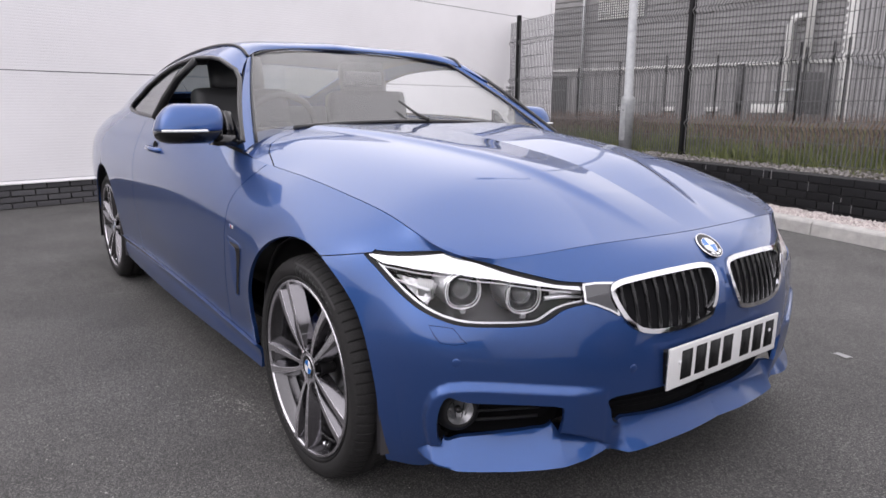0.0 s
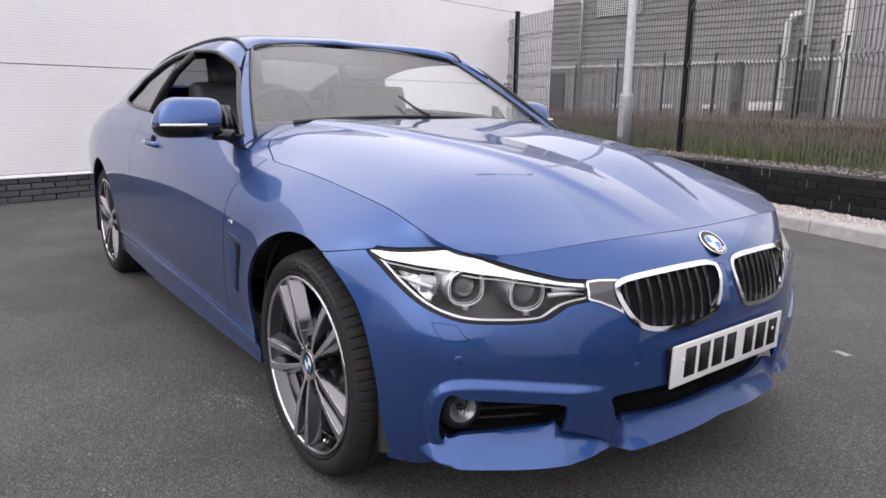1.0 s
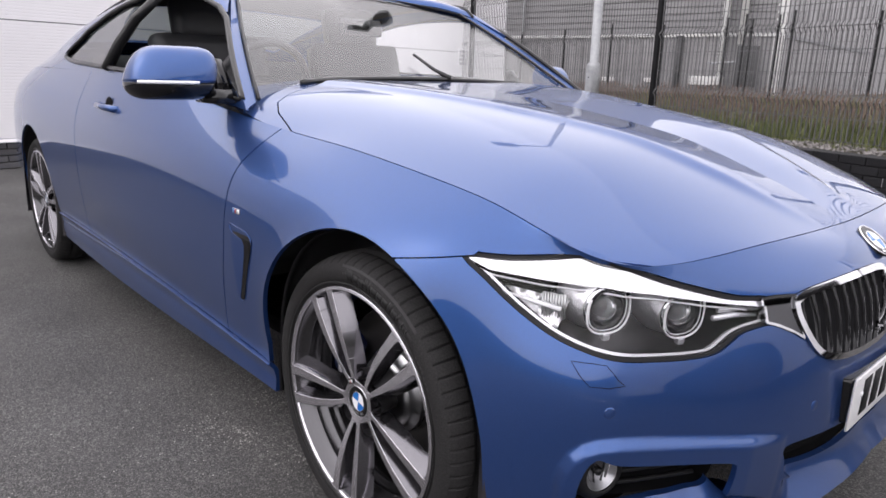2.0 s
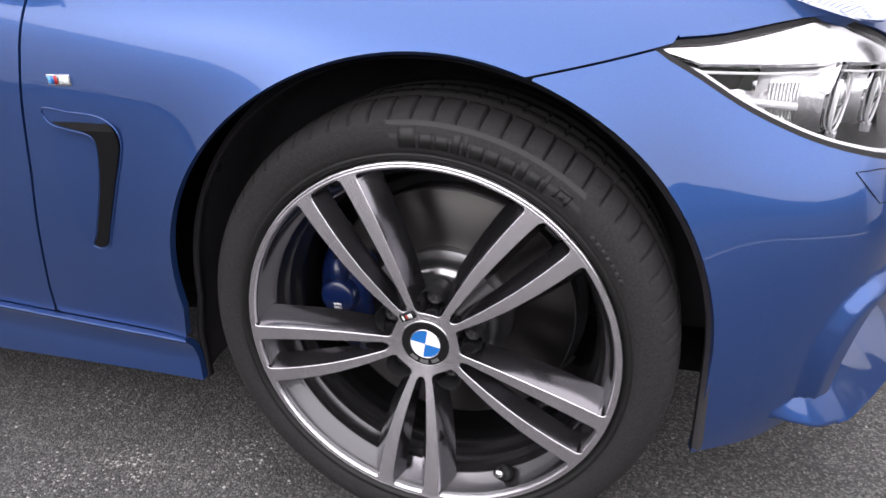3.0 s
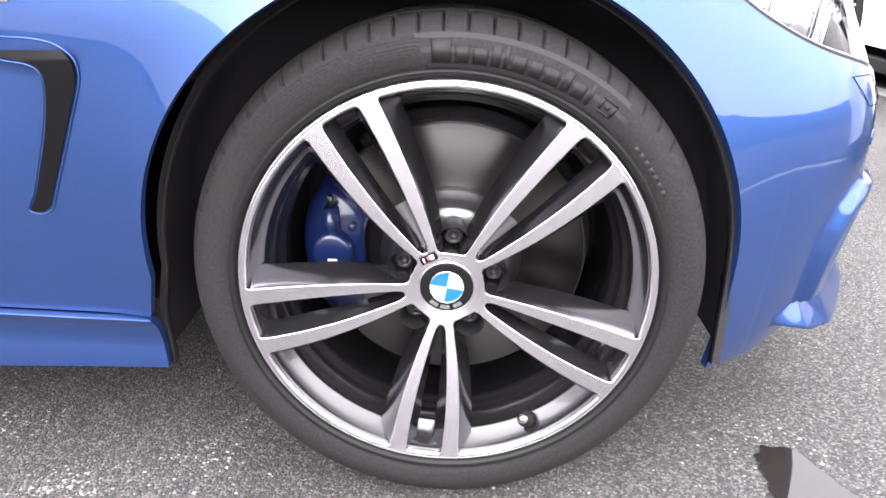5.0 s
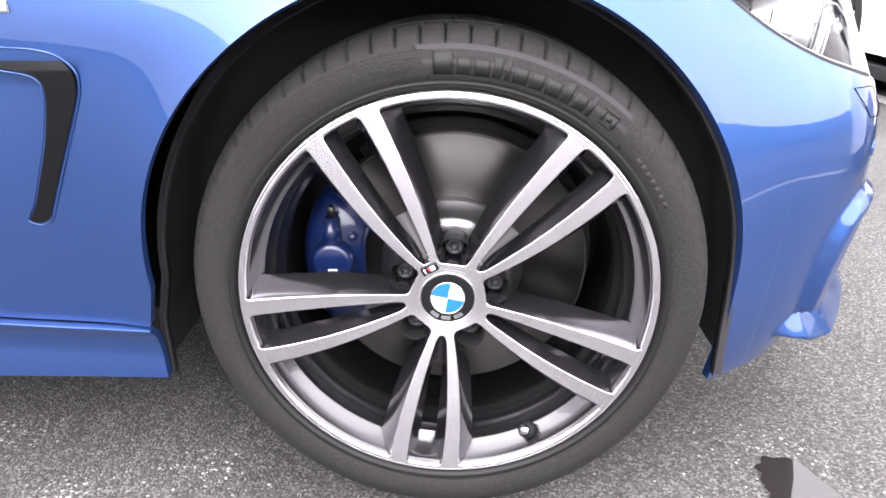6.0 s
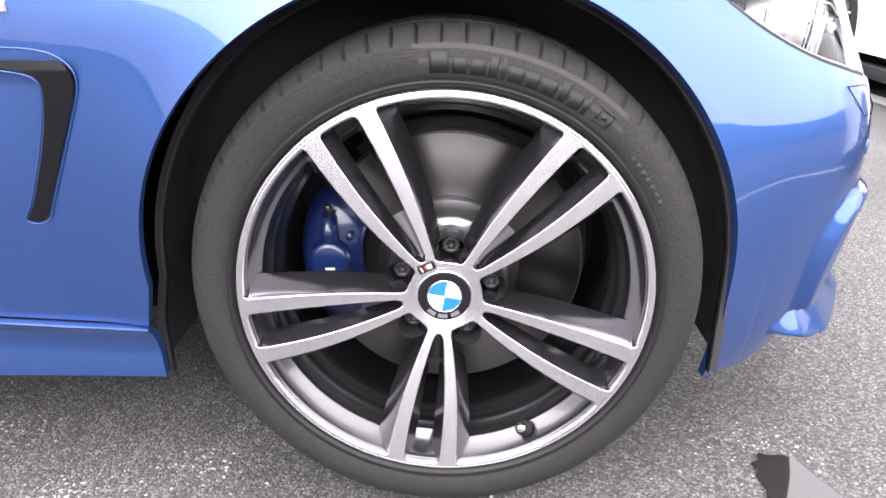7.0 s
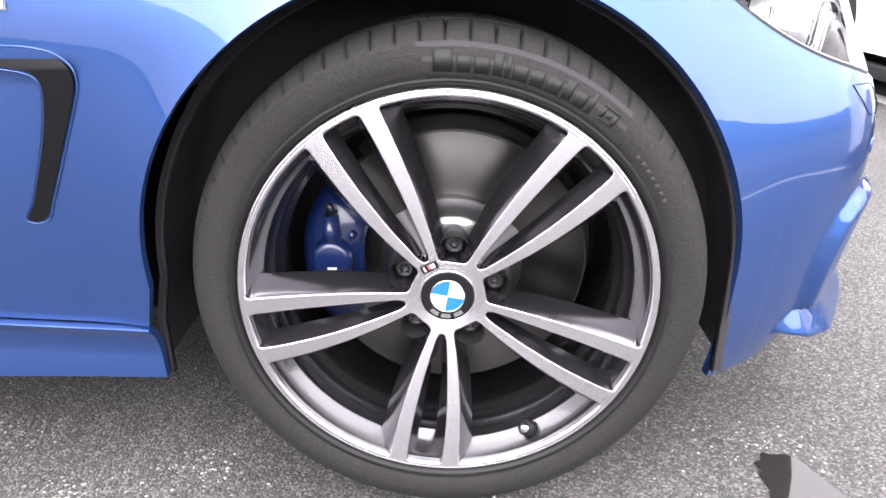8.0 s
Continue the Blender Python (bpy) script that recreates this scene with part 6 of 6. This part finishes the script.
def kidney(side):
    """One half of the double grille: chrome surround, dark slats, chrome cheek."""
    fin = (lambda bm: bm) if side > 0 else mirror
    inner = inset(KIDNEY, .013)
    frame_ob = part("grille", fin(cut(FLANK, lambda p: np.minimum.reduce([-polygon_gap(p[..., 1], p[..., 2], KIDNEY) - .001, polygon_gap(p[..., 1], p[..., 2], inner), p[..., 0] - .4]), u=(10.4, 13), v=(2.2, 5), nu=260, nv=170, lift=.006, edge=.03, outward=(1, 0, 0))), CHROME, car, "kidney-shaped grille with a chrome frame and black slats")
    part("backing", fin(cut(FLANK, lambda p: np.minimum(-polygon_gap(p[..., 1], p[..., 2], KIDNEY), p[..., 0] - .4), u=(10.4, 13), v=(2.2, 5), nu=80, nv=60, lift=-.05, edge=0, outward=(1, 0, 0))), BLACK, frame_ob)
    for k in range(9):
        y = -.345 + .0345 * k
        zs = [z for z in np.linspace(.49, .67, 60) if polygon_gap(np.array(y), np.array(z), inner) < -.002]
        if len(zs) < 6:
            continue
        bm = bmesh.new()
        rows = []
        for z in np.linspace(zs[0] - .006, zs[-1] + .006, 12):
            p, n = flank_spot(y, float(z), 1, 0)
            x = p.x - .010
            rows.append([bm.verts.new((x - .030, y - .0045, z)), bm.verts.new((x - .004, y - .0055, z)), bm.verts.new((x, y - .003, z)), bm.verts.new((x, y + .003, z)), bm.verts.new((x - .004, y + .0055, z)), bm.verts.new((x - .030, y + .0045, z))])
        for a, b in zip(rows, rows[1:]):
            for i in range(5):
                bm.faces.new((a[i], a[i + 1], b[i + 1], b[i]))
        bmesh.ops.recalc_face_normals(bm, faces=bm.faces)
        part("slat", fin(bm), GLOSS_BLACK, frame_ob)
    part("cheek", fin(cut(FLANK, lambda p: np.minimum.reduce([-polygon_gap(p[..., 1], p[..., 2], CHROME_WING) - .001, polygon_gap(p[..., 1], p[..., 2], KIDNEY), p[..., 0] - .5]), u=(10, 12.6), v=(2.2, 5), nu=140, nv=120, lift=.001, edge=.012, outward=(1, -.3, 0))), CHEEK, frame_ob)
    # chrome strip added for the bright edge of the cheek's reflection
    part("cheek_rim", fin(cut(FLANK, lambda p: np.minimum.reduce([-polygon_gap(p[..., 1], p[..., 2], CHROME_WING) - .001, polygon_gap(p[..., 1], p[..., 2], CHROME_WING) + .0055, polygon_gap(p[..., 1], p[..., 2], KIDNEY), p[..., 0] - .5]), u=(10, 12.6), v=(2.2, 5), nu=220, nv=180, lift=.0035, edge=.006, outward=(1, -.3, 0))), CHROME, frame_ob)
    return frame_ob


kidney(1)
kidney(-1)
p, n = flank_spot(-.0005, .688, 1, .004)
roundel(car, .041, Matrix.Translation((.668, 0, .689)) @ Vector((.62, 0, .78)).to_track_quat("-Y", "Z").to_matrix().to_4x4())

# number plate: its characters stand as plain bars
plate = part("number_plate", box(bmesh.new(), (.006, .52, .111), None, .004), PLATE, car, "white number plate with black characters")
plate.matrix_local = Matrix.Translation((.744, 0, .4165)) @ Matrix.Rotation(radians(1), 4, "Y")
for k, y in enumerate((-.185, -.123, -.061, .001, .090, .152, .214)):
    part("character_bar", box(bmesh.new(), (.0012, .046, .077), Matrix.Translation((.0032, y, .002)), .0), PLASTIC, plate)
for y in (-.215, .215):
    part("screw_cap", turned([(.0001, -.002), (.005, -.0015), (.006, .001)], 16), WHITE_MARK, plate).matrix_local = Matrix.Translation((.0035, y, .012)) @ Matrix.Rotation(radians(90), 4, "Z")
part("plate_holder", box(bmesh.new(), (.05, .50, .09), Matrix.Translation((.714, 0, .4165)), .006), GLOSS_BLACK, car)

# openings of the bumper
part("lower_grille", both(cut(FLANK, lambda p: np.minimum(-polygon_gap(p[..., 1], p[..., 2], MOUTH) + .012, p[..., 0] - .3), u=(9.5, 13), v=(0.2, 3.2), nu=90, nv=60, lift=-.070, edge=-.02, outward=(1, 0, 0))), BLACK, car)
for k in range(4):
    z = .296 + .02 * k
    part("grille_bar", tube([flank_spot(y, z, 1, -.060)[0] for y in np.linspace(-.37, -.01, 14)] + [Vector((1, -1, 1)) * flank_spot(y, z, 1, -.060)[0] for y in np.linspace(-.01, -.37, 14)], .0024, 6), BLACK, car)


def fog_lamp(side):
    fin = (lambda bm: bm) if side > 0 else mirror
    well = part("fog_lamp_recess", fin(cut(FLANK, lambda p: np.minimum(-polygon_gap(.014 * bearing(p), p[..., 2], FOG) + .01, p[..., 0] - .3), u=(8, 12), v=(0.5, 3.2), nu=110, nv=70, lift=-.085, edge=-.036, outward=(.7, -.7, 0))), BLACK, car, "black recess with a round fog lamp")
    m = Matrix.Translation((.505, -.722, .347)) @ Vector((.95, -.3, 0)).to_track_quat("-Y", "Z").to_matrix().to_4x4()
    for name, prof, mat in (("bezel", [(.033, -.006), (.036, -.009), (.042, -.006), (.052, .004), (.056, .02), (.056, .05)], PLASTIC), ("reflector", [(.0001, .022), (.014, .016), (.026, .004), (.033, -.004)], FOG_SILVER), ("glass", [(.0001, -.009), (.018, -.0075), (.033, -.003)], LENS)):
        bm = turned(prof, 40)
        bmesh.ops.transform(bm, matrix=m, verts=bm.verts)
        part(name, fin(bm), mat, well)
    cap = turned([(.0001, -.001), (.006, .0), (.008, .003), (.008, .016)], 20)
    bmesh.ops.transform(cap, matrix=m, verts=cap.verts)
    part("bulb_shade", fin(cap), GLOSS_BLACK, well)
    for k in (-2, -1, 1, 2):
        rib = box(bmesh.new(), (.0016, .004, .050 - .008 * abs(k)), m @ Matrix.Translation((.0105 * k, .006, 0)) @ Matrix.Rotation(radians(9 * k), 4, "Y"))
        part("rib", fin(rib), GLOSS_BLACK if k % 2 else LINE_BRIGHT, well)
    for k in range(3):
        z = .312 + .025 * k
        part("bar", fin(tube([flank_spot(y, z, 1, -.035)[0] for y in np.linspace(-.70, -.56, 8)], .004, 6)), PLASTIC, well)
    return well


fog_lamp(1)
fog_lamp(-1)

# thin bead added to draw the highlight along the sill's upper edge
strip_line = [flank_spot(x, float(sill_top(x)) - .004, 0, .0095)[0] for x in np.linspace(-2.2, -.375, 60)]
part("sill_strip", tube(strip_line, .0022, 8), PAINT, car)
part("sill_strip", mirror(tube(strip_line, .0022, 8)), PAINT, car)

# wing vent, badge, washer caps, sensors
part("wing_vent", cut(FLANK, lambda p: -polygon_gap(p[..., 0], p[..., 2], VENT) - .0020, u=(5, 6.2), v=(1.6, 3.9), nu=200, nv=240, lift=.0015, edge=.008, outward=RIGHT, relief=lambda p: .0012 * np.clip((p[..., 2] - .43) / .16, 0, 1) - .28 * np.clip(p[..., 2] - .606, 0, .05)), VENT_BLACK, car, "gloss black hooked air vent")
part("vent_edge", tube([flank_spot(x, z, 0, .0008)[0] for x, z in inset(VENT, -.0012)], .0011, 6, True), PAINT, car)
bp, bn = flank_spot(-.452, .669, 0, .001)
badge = part("wing_badge", box(bmesh.new(), (.036, .003, .0135), Matrix.Translation(bp), .001), CHROME, car, "small chrome badge with coloured stripes")
for k, mat in enumerate((BADGE_SKY, BADGE_BLUE, BADGE_RED)):
    part("stripe", box(bmesh.new(), (.0042, .001, .0105), Matrix.Translation(bp + Vector((-.0135 + .0048 * k, -.0016, 0))) @ Matrix.Shear("XZ", 4, (.0, .0)), 0), mat, badge)
part("stripe", box(bmesh.new(), (.014, .001, .0095), Matrix.Translation(bp + Vector((.009, -.0016, 0))), 0), BADGE_WHITE, badge)


def washer(side):
    out = [(.473, .5635), (.500, .5625), (.516, .559), (.541, .527), (.528, .5245), (.505, .527)]
    line = []
    for (x0, z0), (x1, z1) in zip(out, out[1:] + out[:1]):
        for k in range(6):
            p, n = flank_spot(x0 + (x1 - x0) * k / 6, z0 + (z1 - z0) * k / 6, 0, .0007)
            line.append(p if side > 0 else Vector((p.x, -p.y, p.z)))
    part("washer_cap_gap", tube(line, .0006, 5, True), BLACK, car)


washer(1)
washer(-1)
for y, z in ((-.7555, .483), (-.344, .430)):
    for side in (1, -1):
        p, n = flank_spot(y, z, 1, .0005)
        q = Vector((p.x, p.y * side, p.z))
        nn = Vector((n.x, n.y * side, n.z))
        part("parking_sensor", turned([(.0001, -.0006), (.0085, -.0005), (.0096, .0), (.0104, .0018)], 24), PAINT, car).matrix_local = Matrix.Translation(q) @ nn.to_track_quat("-Y", "Z").to_matrix().to_4x4()


def door_mirror(side):
    """A body-coloured mirror cap with a bright indicator strip over a black lower half, on a short foot."""
    def back(bm):
        for w in bm.verts:
            w.co.x -= .27
            w.co.y += .03
        return mirror(bm)
    fin = (lambda bm: bm) if side > 0 else back

    def shell(scale, z0, z1, dx=0.0):
        bm = bmesh.new()
        rows = []
        for j in range(13):
            s = j / 12
            z = z0 + (z1 - z0) * s
            up = (z - .965) / .09 if z > .965 else (.965 - z) / .042
            wide = math.sqrt(max(0.0, 1 - min(up, 1) ** 2.4))
            ring = []
            for k in range(28):
                a = 2 * math.pi * k / 28
                c, sn = math.cos(a), math.sin(a)
                e = .72
                x = -.715 + dx + (.085 if c > 0 else .055) * abs(c) ** e * (1 if c > 0 else -1) * (.35 + .65 * wide) * scale
                y = -.952 + .022 * up * (z > .965) + .108 * abs(sn) ** e * (1 if sn > 0 else -1) * (.55 + .45 * wide) * scale
                ring.append(bm.verts.new((x + .10 * (y + .952), y, z)))
            rows.append(ring)
        for p, q in zip(rows, rows[1:]):
            for k in range(28):
                bm.faces.new((p[k], p[(k + 1) % 28], q[(k + 1) % 28], q[k]))
        bm.faces.new(rows[0][::-1])
        bm.faces.new(rows[-1])
        bmesh.ops.recalc_face_normals(bm, faces=bm.faces)
        return bm
    cap = part("door_mirror", fin(shell(1.0, .968, 1.056)), PAINT, car, "blue door mirror with a bright indicator strip")
    part("lower_shell", fin(shell(.985, .924, .966)), GLOSS_BLACK, cap)
    part("indicator", fin(tube([(-.655 + .10 * (y + .952) - .02 * ((y + .952) / .1) ** 2 + .029, y, .968) for y in np.linspace(-1.05, -.91, 14)], .0045, 8)), LAMP_WHITE, cap)
    part("mirror_foot", fin(slab([(-.75, .915), (-.66, .915), (-.68, .95), (-.75, .95)], -.87, -.80)), GLOSS_BLACK, cap)
    part("corner_trim", fin(slab([(-.70, .925), (-.83, .935), (-.83, 1.035), (-.80, 1.03)], -.792, -.770)), GLOSS_BLACK, cap)
    return cap


door_mirror(1)
door_mirror(-1)


def handle(side):
    fin = (lambda bm: bm) if side > 0 else mirror
    p, n = flank_spot(-1.50, .862, 0, 0)
    grip = part("door_handle", fin(tube([p + Vector((-.10, .0, .002)), p + Vector((-.085, -.022, .002)), p + Vector((0, -.030, .0)), p + Vector((.085, -.022, -.003)), p + Vector((.10, .0, -.003))], [.011, .012, .011, .012, .011], 10)), PAINT, car)
    cup = turned([(.0001, .0), (.02, -.001), (.032, -.0015), (.036, .002)], 24)
    bmesh.ops.scale(cup, vec=(1.2, 1, 1), verts=cup.verts)
    bmesh.ops.translate(cup, vec=p + Vector((0, -.007, 0)), verts=cup.verts)
    part("handle_cup", fin(cup), BLACK, grip)


handle(1)
handle(-1)

# trim of the glass house
TRIM = shader("black_window_trim", (0.01, 0.01, 0.011), 0.3)


def cabin_spot(x, z, lift=0.002):
    g = CABIN.grid[:, :110]
    k = np.argmin(np.hypot(g[..., 0] - x, g[..., 2] - z))
    j, i = np.unravel_index(k, g.shape[:2])
    return Vector(g[j, i]) + Vector((0, -lift, lift * .4))


glass_line = [cabin_spot(x, z) for x, z in SIDE_GLASS[::2]]
part("window_trim", tube(glass_line, .0095, 6, True), TRIM, car)
part("window_trim", mirror(tube(glass_line, .0085, 6, True)), TRIM, car)
part("door_pillar", tube([cabin_spot(-1.66, .99), cabin_spot(-1.62, 1.08), cabin_spot(-1.55, 1.17), cabin_spot(-1.46, 1.245)], [.022, .020, .018, .016], 8), TRIM, car)
edge_line = [Vector(WINDSCREEN.place(.36, v)) for v in np.linspace(0, 2, 14)]
part("screen_seal", tube([q + Vector((.003, 0, .003)) for q in edge_line], .0055, 8), TRIM, car)
part("screen_seal", mirror(tube([q + Vector((.003, 0, .003)) for q in edge_line], .0055, 8)), TRIM, car)
top = [Vector(WINDSCREEN.place(u, 2)) + Vector((.004, 0, .002)) for u in np.linspace(.36, 3, 12)]
part("screen_seal", both(tube(top, .0028, 6)), TRIM, car)
low = [Vector(WINDSCREEN.place(u, 0.02)) + Vector((.02, 0, .004)) for u in np.linspace(1.2, 3, 12)]
part("scuttle", both(tube(low, .0095, 6)), TRIM, car)


arm = [(2.55, .0), (2.58, .02), (2.70, .17), (2.81, .45)]
part("wiper_arm", mirror(tube([Vector(WINDSCREEN.place(u, v)) + Vector((.022, 0, .014)) for u, v in arm], [.012, .010, .006, .005], 6)), TRIM, car, "black wiper arm")
roof_line = [Vector(CABIN.place(2.02, v)) + Vector((0, -.001, .004)) for v in np.linspace(1.2, 6.0, 40)]
part("roof_moulding", tube(roof_line, .0065, 6), TRIM, car)
part("roof_moulding", mirror(tube(roof_line, .0065, 6)), TRIM, car)

part("headliner", both(cut(CABIN, lambda p: 1 + 0 * p[..., 0], (2.05, 4), (2.6, 5.95), 40, 60, lift=-.022, edge=0, outward=(0, 0, 1))), SEAT, car)

# cabin: dashboard, seats, wheel, mirror
part("dashboard", box(bmesh.new(), (.45, 1.30, .12), Matrix.Translation((-1.02, 0, .90)), .04), DASH, car)
part("cabin_floor", box(bmesh.new(), (2.2, 1.36, .06), Matrix.Translation((-1.9, 0, .40))), DASH, car)
part("cabin_side", box(bmesh.new(), (2.0, .04, .50), Matrix.Translation((-1.86, -.74, .68))), DASH, car)
part("cabin_side", box(bmesh.new(), (2.0, .04, .50), Matrix.Translation((-1.86, .74, .68))), DASH, car)


def seat(x, y, tilt=14):
    back = box(bmesh.new(), (.13, .48, .62), Matrix.Translation((x, y, .83)) @ Matrix.Rotation(-radians(tilt), 4, "Y"), .05)
    s = part("seat", back, SEAT, car, "black leather front seat")
    part("headrest", box(bmesh.new(), (.10, .27, .19), Matrix.Translation((x - .10, y, 1.205)) @ Matrix.Rotation(-radians(tilt), 4, "Y"), .045), SEAT, s)
    part("cushion", box(bmesh.new(), (.5, .48, .16), Matrix.Translation((x + .25, y, .52)), .05), SEAT, s)
    for dy in (-.05, .05):
        part("headrest_post", tube([(x - .075, y + dy, 1.06), (x - .09, y + dy, 1.15)], .006, 8), CHROME, s)


seat(-1.72, -.37)
seat(-1.72, .37)
part("rear_bench", box(bmesh.new(), (.16, 1.2, .55), Matrix.Translation((-2.55, 0, .78)) @ Matrix.Rotation(-radians(20), 4, "Y"), .06), SEAT, car)
wheel_ring = tube([(-1.32 + .07 * math.sin(a), -.37 + .185 * math.cos(a), .93 + .17 * math.sin(a)) for a in np.linspace(0, 2 * math.pi, 40, endpoint=False)], .015, 8, True)
sw = part("steering_wheel", wheel_ring, SEAT, car, "black leather steering wheel")
part("hub_pad", box(bmesh.new(), (.05, .16, .12), Matrix.Translation((-1.33, -.37, .92)), .03), DASH, sw)
part("rear_view_mirror", box(bmesh.new(), (.03, .21, .070), Matrix.Translation((-1.36, .11, 1.185)), .014), GLOSS_BLACK, car)
